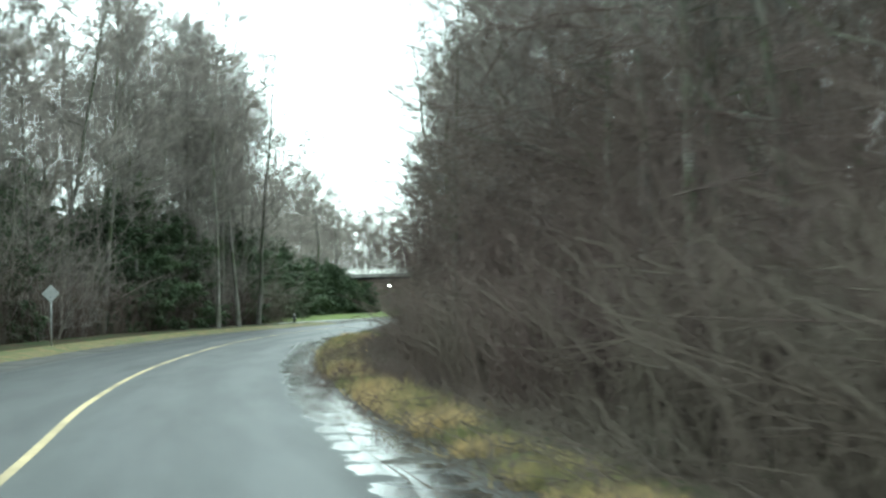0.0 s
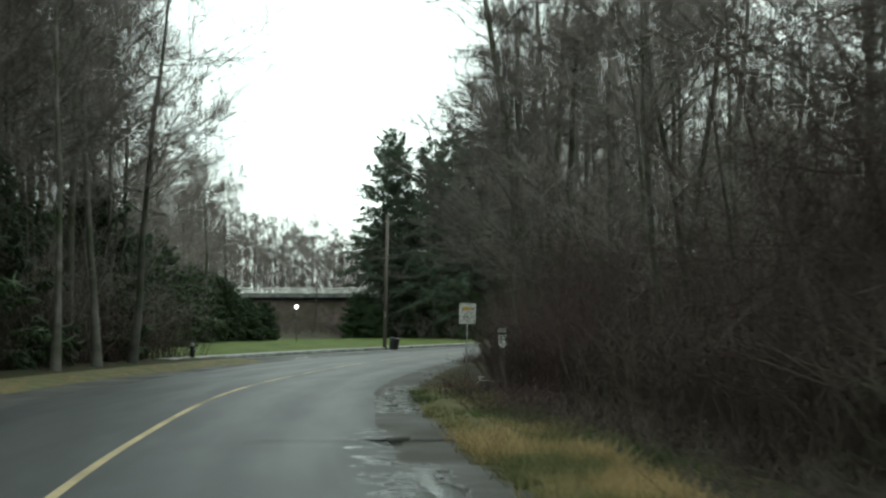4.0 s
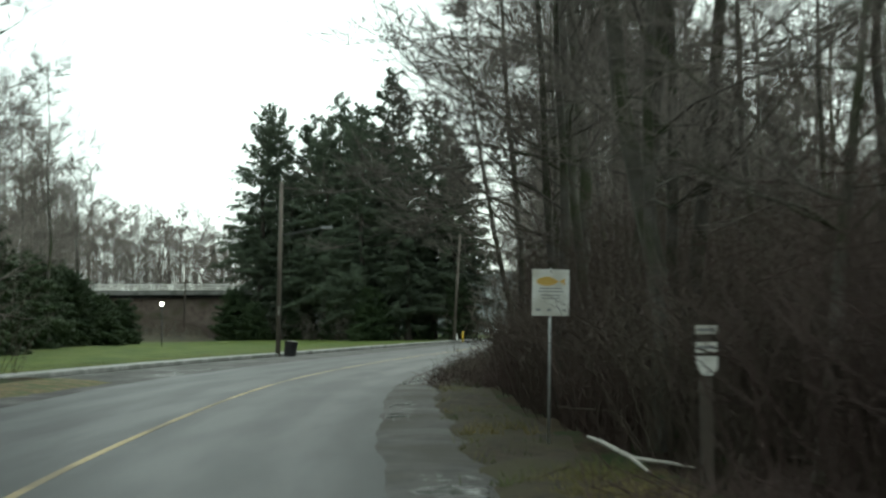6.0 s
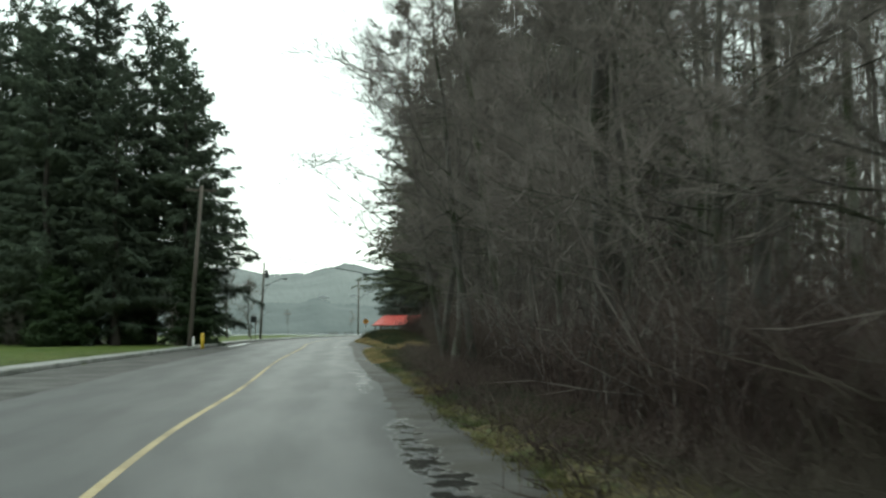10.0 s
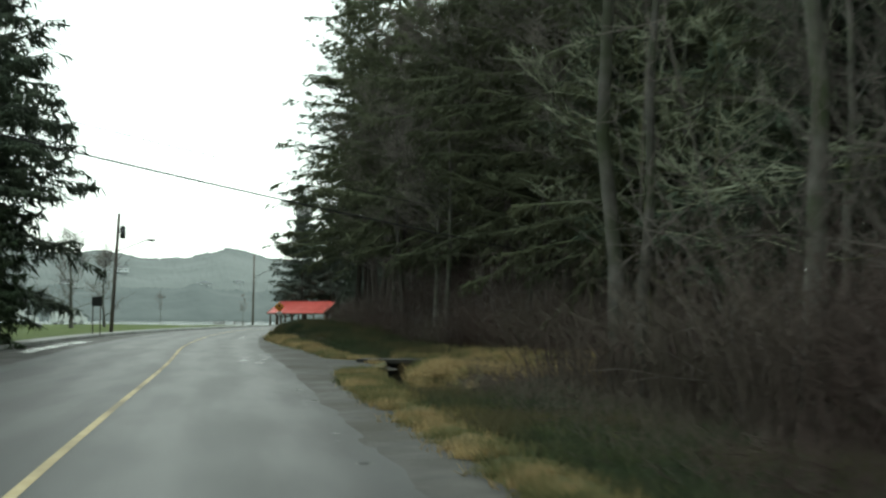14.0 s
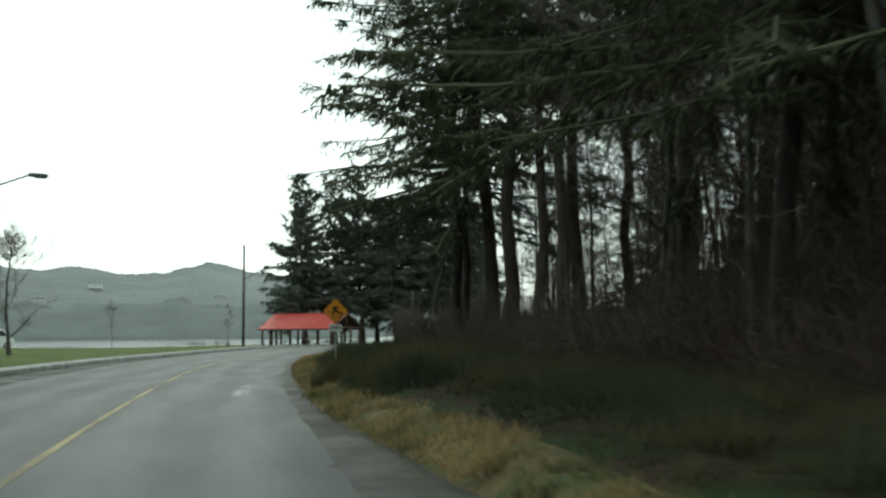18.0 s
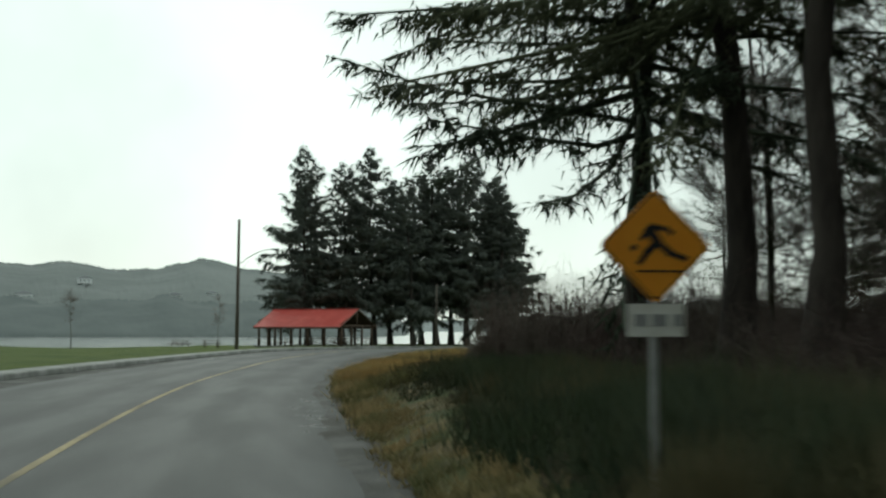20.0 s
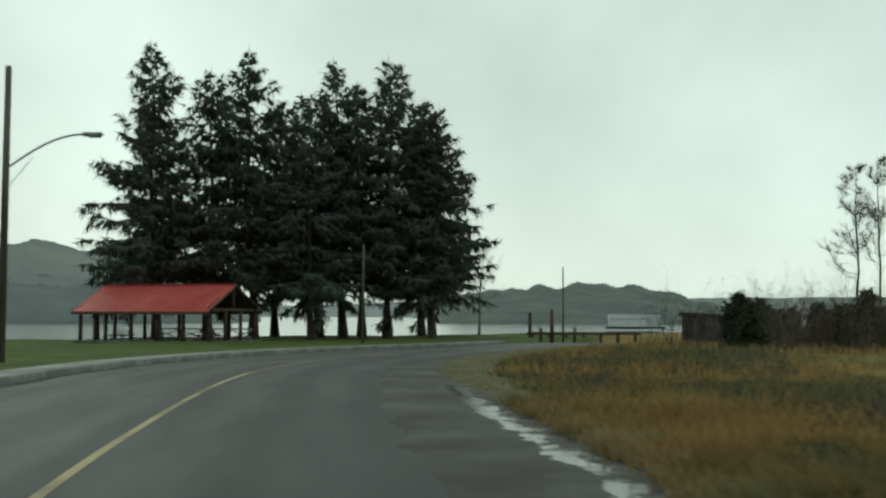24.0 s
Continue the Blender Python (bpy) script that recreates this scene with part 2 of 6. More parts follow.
M_PAINT = material("white_vehicle_paint", (0.6, 0.62, 0.63), (0.68, 0.7, 0.7), 2, 0.3, 0.0)
M_LAMP = bpy.data.materials.new("lit_lamp")
M_LAMP.use_nodes = True
M_LAMP.node_tree.nodes["Principled BSDF"].inputs["Emission Color"].default_value = (1.0, 0.95, 0.85, 1)
M_LAMP.node_tree.nodes["Principled BSDF"].inputs["Emission Strength"].default_value = 14.0


def ground_material():
    m = bpy.data.materials.new("ground_cover")
    m.use_nodes = True
    n, l = m.node_tree.nodes, m.node_tree.links
    b = n["Principled BSDF"]
    b.inputs["Roughness"].default_value, b.inputs["Specular IOR Level"].default_value = 0.9, 0.15
    tc = n.new("ShaderNodeTexCoord")

    def tone(c1, c2, scale, lo=0.35, hi=0.65):
        tx = n.new("ShaderNodeTexNoise")
        tx.inputs["Scale"].default_value, tx.inputs["Detail"].default_value = scale, 8
        l.new(tc.outputs["Object"], tx.inputs["Vector"])
        cr = n.new("ShaderNodeValToRGB")
        cr.color_ramp.elements[0].position, cr.color_ramp.elements[1].position = lo, hi
        cr.color_ramp.elements[0].color, cr.color_ramp.elements[1].color = (*c1, 1), (*c2, 1)
        l.new(tx.outputs["Fac"], cr.inputs["Fac"])
        return cr.outputs["Color"]

    def mix(f, a, c):
        mx = n.new("ShaderNodeMix")
        mx.data_type = "RGBA"
        l.new(f, mx.inputs["Factor"])
        l.new(a, mx.inputs["A"])
        l.new(c, mx.inputs["B"])
        return mx.outputs["Result"]

    at = n.new("ShaderNodeAttribute")
    at.attribute_name = "cover"
    sp = n.new("ShaderNodeSeparateColor")
    l.new(at.outputs["Color"], sp.inputs[0])
    floor = tone((0.022, 0.02, 0.013), (0.06, 0.05, 0.03), 0.8)
    lawn = tone((0.046, 0.074, 0.014), (0.092, 0.116, 0.024), 0.35)
    tawny = tone((0.26, 0.15, 0.045), (0.17, 0.145, 0.045), 0.12, 0.42, 0.58)
    col = mix(sp.outputs["Green"], mix(sp.outputs["Red"], floor, lawn), tawny)
    l.new(col, b.inputs["Base Color"])
    tb = n.new("ShaderNodeTexNoise")
    tb.inputs["Scale"].default_value, tb.inputs["Detail"].default_value = 5, 8
    l.new(tc.outputs["Object"], tb.inputs["Vector"])
    bp = n.new("ShaderNodeBump")
    bp.inputs["Strength"].default_value, bp.inputs["Distance"].default_value = 0.7, 0.12
    l.new(tb.outputs["Fac"], bp.inputs["Height"])
    l.new(bp.outputs[0], b.inputs["Normal"])
    return m


M_GROUND = ground_material()


def add_puddles(m):
    """Where the mesh's wet value is high, rain water stands in uneven patches: dark, flat and mirror-like."""
    n, l = m.node_tree.nodes, m.node_tree.links
    b = n["Principled BSDF"]
    at = n.new("ShaderNodeAttribute")
    at.attribute_name = "wet"
    tc = n.new("ShaderNodeTexCoord")
    tx = n.new("ShaderNodeTexNoise")
    tx.inputs["Scale"].default_value, tx.inputs["Detail"].default_value, tx.inputs["Roughness"].default_value = 1.5, 7, 0.62
    l.new(tc.outputs["Object"], tx.inputs["Vector"])
    ad = n.new("ShaderNodeMath")
    ad.operation = "ADD"
    l.new(at.outputs["Fac"], ad.inputs[0])
    l.new(tx.outputs["Fac"], ad.inputs[1])
    mask = n.new("ShaderNodeMapRange")
    mask.inputs[1].default_value, mask.inputs[2].default_value = 0.98, 1.04
    l.new(ad.outputs[0], mask.inputs[0])
    for key, wet in (("Base Color", (0.014, 0.015, 0.015, 1)), ("Roughness", 0.16)):
        mx = n.new("ShaderNodeMix")
        mx.data_type = "RGBA" if key == "Base Color" else "FLOAT"
        src = b.inputs[key].links[0].from_socket
        l.new(mask.outputs[0], mx.inputs["Factor"])
        pick = [s for s in mx.inputs if s.enabled]
        l.new(src, pick[1])
        pick[2].default_value = wet
        l.new([s for s in mx.outputs if s.enabled][0], b.inputs[key])
    bp = b.inputs["Normal"].links[0].from_node
    iv = n.new("ShaderNodeMapRange")
    iv.inputs[3].default_value, iv.inputs[4].default_value = bp.inputs["Strength"].default_value, 0.02
    l.new(mask.outputs[0], iv.inputs[0])
    l.new(iv.outputs[0], bp.inputs["Strength"])


def add_dimmed_stretch(m):
    """Darkens and dulls the road's colour round the last bend, for dimmer sky light."""
    n, l = m.node_tree.nodes, m.node_tree.links
    b = n["Principled BSDF"]
    at = n.new("ShaderNodeAttribute")
    at.attribute_name = "dimmed"
    sp = n.new("ShaderNodeMapRange")
    sp.inputs[3].default_value, sp.inputs[4].default_value = b.inputs["Specular IOR Level"].default_value, 0.12
    l.new(at.outputs["Fac"], sp.inputs[0])
    l.new(sp.outputs[0], b.inputs["Specular IOR Level"])
    hs = n.new("ShaderNodeHueSaturation")
    vr = n.new("ShaderNodeMapRange")
    vr.inputs[3].default_value, vr.inputs[4].default_value = 1.0, 0.7
    l.new(at.outputs["Fac"], vr.inputs[0])
    l.new(vr.outputs[0], hs.inputs["Value"])
    l.new(b.inputs["Base Color"].links[0].from_socket, hs.inputs["Color"])
    l.new(hs.outputs["Color"], b.inputs["Base Color"])


add_dimmed_stretch(M_ASPHALT)
add_puddles(M_ASPHALT)
add_puddles(M_SHOULDER)
add_puddles(M_GUTTER)


# ---- mesh helpers ----
def data_from(name, v, f, mat, smooth=False):
    me = bpy.data.meshes.new(name)
    me.from_pydata([tuple(p) for p in np.asarray(v, float).tolist()], [], [tuple(q) for q in f])
    me.materials.append(mat)
    if smooth:
        me.polygons.foreach_set("use_smooth", [True] * len(me.polygons))
    me.update()
    return me


def fast_data(name, v, tri, mat):
    """A mesh of triangles only, from arrays."""
    v, tri = np.asarray(v, np.float32), np.asarray(tri, np.int32)
    me = bpy.data.meshes.new(name)
    me.vertices.add(len(v))
    me.vertices.foreach_set("co", v.ravel())
    me.loops.add(tri.size)
    me.loops.foreach_set("vertex_index", tri.ravel())
    me.polygons.add(len(tri))
    me.polygons.foreach_set("loop_start", np.arange(0, tri.size, 3, dtype=np.int32))
    me.materials.append(mat)
    me.update(calc_edges=True)
    return me


def part(name, bm, mat, parent, label=""):
    """Links a bmesh (or ready mesh data) as one mesh object under a thing or part."""
    if isinstance(bm, bmesh.types.BMesh):
        me = bpy.data.meshes.new(name)
        bm.to_mesh(me)
        bm.free()
        me.materials.append(mat)
    else:
        me = bm
    ob = new(name, me)
    ob.parent = parent
    return tagged(ob, label)


def thing(name, m, label, category, group=""):
    ob = new(name)
    ob.empty_display_size = 0.2
    ob.matrix_basis = m
    return tagged(ob, label, category, group)


def box(sx, sy, sz, x=0, y=0, z=0, bevel=0.0, rot=None):
    """A bevelled block whose middle is at x, y, z."""
    bm = bmesh.new()
    bmesh.ops.create_cube(bm, size=1)
    bmesh.ops.scale(bm, vec=(sx, sy, sz), verts=bm.verts)
    if bevel:
        bmesh.ops.bevel(bm, geom=list(bm.edges), offset=bevel, segments=2, affect="EDGES")
    if rot:
        bmesh.ops.rotate(bm, cent=(0, 0, 0), matrix=rot, verts=bm.verts)
    bmesh.ops.translate(bm, vec=(x, y, z), verts=bm.verts)
    return bm


def rod(p0, p1, r0, r1=None, n=10):
    """A tapered round bar from p0 to p1, with closed ends."""
    p0, p1 = Vector(p0), Vector(p1)
    bm = bmesh.new()
    d = p1 - p0
    bmesh.ops.create_cone(bm, segments=n, radius1=r0, radius2=r0 if r1 is None else r1, depth=d.length, cap_ends=True)
    bmesh.ops.transform(bm, matrix=Matrix.Translation((p0 + p1) / 2) @ d.to_track_quat("Z", "Y").to_matrix().to_4x4(), verts=bm.verts)
    for f in bm.faces:
        f.smooth = len(f.verts) == 4
    return bm


def join(*bms):
    out = bmesh.new()
    for b in bms:
        me = bpy.data.meshes.new("piece")
        b.to_mesh(me)
        b.free()
        out.from_mesh(me)
        bpy.data.meshes.remove(me)
    return out


def plate(points, y0, y1):
    """A flat plate: an outline in x and z, thick from y0 to y1."""
    bm = bmesh.new()
    a = [bm.verts.new((x, y0, z)) for x, z in points]
    b = [bm.verts.new((x, y1, z)) for x, z in points]
    bm.faces.new(a)
    bm.faces.new(b[::-1])
    for i in range(len(a)):
        j = (i + 1) % len(a)
        bm.faces.new((a[j], a[i], b[i], b[j]))
    bmesh.ops.recalc_face_normals(bm, faces=bm.faces)
    return bm


def curve_rod(points, r, n=6):
    """A round bar along a row of points."""
    v, f = [], []
    pts = [Vector(p) for p in points]
    for i, p in enumerate(pts):
        d = (pts[min(i + 1, len(pts) - 1)] - pts[max(i - 1, 0)]).normalized()
        a = d.cross(Vector((0, 0, 1)) if abs(d.z) < 0.95 else Vector((1, 0, 0))).normalized()
        b = d.cross(a)
        rr = r[i] if isinstance(r, (list, tuple)) else r
        for k in range(n):
            t = 2 * math.pi * k / n
            v.append(p + a * (rr * math.cos(t)) + b * (rr * math.sin(t)))
    for i in range(len(pts) - 1):
        for k in range(n):
            f.append((i * n + k, i * n + (k + 1) % n, (i + 1) * n + (k + 1) % n, (i + 1) * n + k))
    f.append(tuple(range(n))[::-1])
    f.append(tuple((len(pts) - 1) * n + k for k in range(n)))
    bm = bmesh.new()
    bv = [bm.verts.new(p) for p in v]
    for q in f:
        bm.faces.new([bv[i] for i in q])
    bmesh.ops.recalc_face_normals(bm, faces=bm.faces)
    return bm


# ---- the road's line: the yellow line on the ground, every metre or less ----
LINE = [(5.2, -40), (2.6, -25), (-0.2, -10), (-4.05, 11.2), (-6.1, 22), (-7.75, 34), (-8.8, 48), (-9.1, 60), (-8.6, 74), (-6.7, 87.5), (-3.9, 101.5), (-0.4, 114), (4.2, 128),
        (9.8, 143), (18.62, 167.5), (29.12, 195.2), (37.9, 218.8), (48.3, 243.9), (57.5, 263.9), (66.5, 280.6), (74.6, 294.3), (85, 309.3), (95, 319.5), (104.5, 327.5), (114, 334.5), (124, 341.5), (136, 350.5), (150, 362), (165, 375)]


def smooth_line(c, step=0.8):
    c = np.array(c, float)
    out = []
    for i in range(1, len(c) - 2):
        p0, p1, p2, p3 = c[i - 1:i + 3]
        for t in np.arange(0, 1, step / np.linalg.norm(p2 - p1)):
            out.append(0.5 * (2 * p1 + (p2 - p0) * t + (2 * p0 - 5 * p1 + 4 * p2 - p3) * t * t + (3 * p1 - p0 - 3 * p2 + p3) * t ** 3))
    return np.array(out)


RL = smooth_line(LINE)
_t = np.gradient(RL, axis=0)
_t /= np.linalg.norm(_t, axis=1)[:, None]
RN = np.stack([_t[:, 1], -_t[:, 0]], 1)  # to the road's right


def at_y(y):
    """Index on the road's line at that y."""
    return int(np.argmin(np.abs(RL[:, 1] - y)))


def beside(y, off):
    """Place beside the road: off metres to the right of the line at that y."""
    i = at_y(y)
    return RL[i] + RN[i] * off


def offset_of(xy):
    """Signed distance from the line (right is plus) and the line's y there."""
    xy = np.asarray(xy, float)
    o, yy = np.zeros(len(xy)), np.zeros(len(xy))
    for k in range(0, len(xy), 4000):
        q = xy[k:k + 4000]
        d = q[:, None, :] - RL[None, ::2, :]
        i = np.argmin((d ** 2).sum(2), 1)
        dd = q - RL[::2][i]
        o[k:k + 4000] = np.sign((dd * RN[::2][i]).sum(1)) * np.linalg.norm(dd, axis=1)
        yy[k:k + 4000] = RL[::2][i][:, 1]
    return o, yy


def step(x, a, b):
    t = np.clip((np.asarray(x, float) - a) / (b - a), 0, 1)
    return t * t * (3 - 2 * t)


SHORE_X = [-400, 20, 45, 70, 90, 110, 140, 170, 230, 260, 400]
SHORE_Y = [440, 405, 388, 384, 386, 398, 402, 396, 392, 400, 420]


def lay(x, y):
    """Height of the land at x, y."""
    x, y = np.asarray(x, float), np.asarray(y, float)
    z = -0.7 * step(y + 0.4 * x, 345, 425)
    z = z + 3.2 * step(y, 238, 268) * step(-x, -3, 8)
    z = z + 1.6 * step(x - 0.45 * y, 40, 120) * step(-y, -260, -150)
    return z - 3.6 * step(y - np.interp(x, SHORE_X, SHORE_Y), -7, 5)


KERB_Y, KERB_O = [-40, 95, 101, 130, 215, 240, 270, 290, 310, 400], [-12, -12, -9.2, -8.8, -7.2, -7.0, -5.9, -4.9, -4.6, -4.6]
LEFT_Y, LEFT_O = [-40, 80, 105, 250, 285, 300, 400], [-3.9, -3.9, -4.8, -4.7, -4.5, -4.3, -4.3]
VERGE_Y = [-40, 60, 90, 128, 140, 186, 192, 194, 200, 202, 210, 218, 232, 273, 280, 286, 291, 302, 316, 350]
VERGE_O = [4.4, 4.4, 4.5, 4.25, 4.2, 4.3, 4.8, 6.3, 6.3, 5.3, 5.2, 4.5, 3.95, 3.95, 4.5, 4.7, 5.6, 5.6, 4.3, 4.3]
FRONT_Y, FRONT_O = [-40, 28, 42, 56, 66, 76, 90, 140, 165, 184, 194, 225, 245, 270, 300], [6.0, 6.0, 7.4, 7.9, 7.6, 7.0, 6.4, 6.4, 7.4, 8.4, 12.5, 10.0, 9.0, 8.6, 9.5]


def bank(y, o):
    """The low grassy bank between the road and the spruce stand."""
    return 0.7 * step(y, 205, 228) * (1 - step(y, 254, 270)) * step(o, 4.0, 6.4)


def ragged(s, seed, size, scale=0.35):
    return np.array([noise.noise((t * scale, seed, 0.0)) * 0.6 + noise.noise((t * scale * 3.7, seed, 5.0)) * 0.4 for t in s]) * size


# places where rain stands: from y, to y, offset at each, half width, strength
WET = [(2, 34, 3.7, 3.9, 0.75, 0.62), (24, 60, 3.8, 3.6, 0.7, 0.62), (44, 66, 3.2, 3.4, 0.7, 0.5), (62, 82, 4.0, 4.3, 0.8, 0.52), (82, 97, 3.9, 4.0, 0.6, 0.47), (96, 112, 3.9, 4.0, 0.6, 0.5), (116, 136, 3.45, 3.5, 0.6, 0.52),
       (136, 160, 3.2, 3.3, 0.6, 0.45), (160, 190, 3.2, 3.4, 0.5, 0.4), (193, 212, 2.4, 3.6, 1.1, 0.42), (205, 232, -6.1, -6.0, 0.9, 0.6), (232, 246, 2.4, 2.7, 0.7, 0.45), (246, 264, 3.4, 3.4, 0.7, 0.42),
       (264, 284, 3.9, 4.2, 0.5, 0.36), (285, 308, 5.3, 5.2, 0.55, 0.6), (104, 122, -5.7, -5.8, 0.9, 0.5), (286, 306, -3.7, -3.5, 0.8, 0.45), (120, 128, -2.6, -2.6, 0.6, 0.4), (20, 90, 2.2, 2.2, 0.5, 0.25)]


def wetness(y, o):
    w = np.zeros(len(y))
    for y0, y1, o0, o1, half, k in WET:
        mid = np.interp(y, [y0, y1], [o0, o1])
        w = np.maximum(w, k * step(y, y0, y0 + 5) * (1 - step(y, y1 - 5, y1)) * (1 - step(np.abs(o - mid), half * 0.3, half * 1.15)))
    return w


def strip(name, y0, y1, edges, mat, label, cols=1, dz=None, kind="structure", lump=0.0, thin=1, wet=False):
    """A band along the road: edges are (offset, height) pairs, each an array along it or a number."""
    i0, i1 = at_y(y0), at_y(y1)
    idx = np.arange(i0, i1 + 1, thin)
    n = len(idx)
    rows = []
    for (oa, za), (ob_, zb) in zip(edges[:-1], edges[1:]):
        for c in range(cols):
            t = c / cols
            rows.append((np.broadcast_to(oa, n) * (1 - t) + np.broadcast_to(ob_, n) * t, np.broadcast_to(za, n) * (1 - t) + np.broadcast_to(zb, n) * t))
    rows.append((np.broadcast_to(edges[-1][0], n), np.broadcast_to(edges[-1][1], n)))
    v, wets = [], []
    for k, (o, z) in enumerate(rows):
        wets.append(wetness(RL[idx, 1], o) if wet else None)
        p = RL[idx] + RN[idx] * o[:, None]
        zz = z + lay(p[:, 0], p[:, 1])
        if lump and 0 < k < len(rows) - 1:
            zz = zz + np.array([noise.noise((a * 1.3, b * 1.3, 0)) for a, b in p]) * lump
        v.append(np.c_[p, zz])
    v = np.concatenate(v)
    f = [(k * n + i, (k + 1) * n + i, (k + 1) * n + i + 1, k * n + i + 1) for k in range(len(rows) - 1) for i in range(n - 1)]
    me = data_from(name, v, f, mat, True)
    if wet:
        run = np.r_[0, np.cumsum(np.linalg.norm(np.diff(RL[idx], axis=0), axis=1))] * 0.14
        lane_at = np.concatenate([np.c_[o, run, np.zeros(n)] for o, z in rows])
        me.attributes.new("lane", "FLOAT_VECTOR", "POINT").data.foreach_set("vector", lane_at.astype(np.float32).ravel())
        # how far the painted dimming applies, rising towards the last bend
        me.attributes.new("dimmed", "FLOAT", "POINT").data.foreach_set("value", np.tile(step(RL[idx, 1], 226, 262), len(rows)).astype(np.float32))
        me.attributes.new("wet", "FLOAT", "POINT").data.foreach_set("value", np.concatenate(wets).astype(np.float32))
    return tagged(new(name, me), label, kind=kind)


def idx_y(y0, y1):
    return RL[at_y(y0):at_y(y1) + 1, 1]


YA, YB = -36, 350
ys = idx_y(YA, YB)
e_right = 3.6 + ragged(np.arange(len(ys)), 3.1, 0.25, 0.10) + ragged(np.arange(len(ys)), 6.3, 0.16, 0.45)
e_left = np.interp(ys, LEFT_Y, LEFT_O) + ragged(np.arange(len(ys)), 8.7, 0.25, 0.2)
kerb = np.interp(ys, KERB_Y, KERB_O)
wood = np.interp(ys, FRONT_Y, FRONT_O)
verge_in = np.minimum(np.interp(ys, VERGE_Y, VERGE_O) + ragged(np.arange(len(ys)), 12.3, 0.35, 0.3), wood - 1)

strip("road", YA, YB, [(e_left, -0.04), (-2.0, -0.01), (0.0, 0.0), (1.8, -0.01), (e_right, -0.03)], M_ASPHALT, "wet grey two-lane asphalt road, patched and worn", cols=6, wet=True)
strip("road_centre_line", YA, YB, [(0.01, 0.004), (0.13, 0.004)], M_LINE, "single worn yellow line along the road's middle")
strip("road_shoulder_right", YA, YB, [(e_right - 0.25, -0.05), (e_right + 0.25, -0.025), (verge_in, -0.02), (verge_in + 0.5, -0.07)], M_SHOULDER, "wet gravel shoulder with mud and puddles", cols=4, lump=0.03, wet=True)
strip("road_shoulder_left", YA, YB, [(kerb - 0.2, -0.06), (kerb + 0.05, -0.045), (e_left + 0.25, -0.06)], M_GUTTER, "dark wet gravel shoulder along the road", cols=6, lump=0.03, wet=True)


def channel(y):
    """Offset of the small stream that runs under the culvert slab."""
    return np.interp(y, [182, 189, 197, 202], [5.9, 6.2, 7.2, 7.6])


lip = np.minimum(verge_in + 1.2 + 0.5 * step(ys, 48, 66) - 0.6 * step(ys, 150, 170) * (1 - step(ys, 240, 255)), wood - 0.4)
lip = np.where((ys > 182) & (ys < 202), np.minimum(lip, channel(ys) - 0.6), lip)
verge_in = np.minimum(verge_in, lip - 0.3)
for name, y0, y1, mat, label in (("verge_right", YA, 74, M_VERGE, "rough roadside verge of straw-yellow and green grass"), ("verge_mud", 74, 112, M_MUD, "muddy leaf-strewn roadside verge with little grass"),
                                 ("verge_right_far", 112, YB, M_VERGE, "rough roadside verge of straw-yellow and green grass")):
    i0, i1 = at_y(y0) - at_y(YA), at_y(y1) - at_y(YA) + 1
    vi, li, yi = verge_in[i0:i1], lip[i0:i1], ys[i0:i1]
    strip(name, y0, y1, [(vi + 0.1, -0.08), (vi + 0.6, 0.04 + bank(yi, vi + 0.6)), (li, -0.04 + bank(yi, li)), (li + 0.3, -0.14 + bank(yi, li))], mat, label, cols=4, lump=0.10)
cut = step(ys, 182, 185) * (1 - step(ys, 200.5, 202))
chan = channel(ys)
d1 = lip + 0.4 + (chan - 0.35 - lip - 0.4) * cut
d2 = (lip + wood) / 2 + 0.3
d2 = d2 + (chan + 0.35 - d2) * cut
d3 = np.maximum(wood - 0.5, lip + 0.3)
d3 = d3 + (chan + 0.9 - d3) * cut
strip("ditch", YA, YB, [(lip - 0.1, -0.07 + bank(ys, lip)), (d1, -0.08 - 0.6 * cut + bank(ys, d1)), (d2, -0.08 - 0.65 * cut + bank(ys, d2)), (d3, -0.10 + bank(ys, d3)), (wood + 0.3, -0.35), (wood + 1.2, -0.6), (wood + 2.6, -0.35), (wood + 5.0, 0.05), (wood + 7.0, -0.02)],
      M_DITCH, "damp ditch of leaf litter, moss and low plants", cols=3, lump=0.12)
ys_w = idx_y(183, 199)
strip("ditch_water", 183, 199, [(channel(ys_w) - 0.33, -0.56), (channel(ys_w) + 0.33, -0.56)], M_WATER, "narrow dark stream of rain water in the ditch")
ys_k = idx_y(101, YB)
kk = np.interp(ys_k, KERB_Y, KERB_O)
strip("pavement", 101, YB, [(kk - 1.25, 0.02), (kk - 1.2, 0.14), (kk - 0.03, 0.15), (kk, 0.12), (kk, -0.06)], M_CONCRETE, "pale wet concrete kerb and narrow footway along the lawn", cols=1)
ys_l = idx_y(YA, 104)
lrag = ragged(np.arange(len(ys_l)), 4.4, 0.4)
strip("verge_left", YA, 104, [(-7.6, 0.10), (-6.8, 0.10), (-6.2 + lrag, 0.03), (-5.6 + lrag, -0.06)], M_VERGE, "thin grassy verge beside the road", cols=2, lump=0.06)
strip("wood_edge_left", YA, 104, [(-14.0, 0.02), (-9.5, 0.12), (-7.5, 0.095)], M_DITCH, "leaf litter at the foot of the wood", cols=3, lump=0.10)


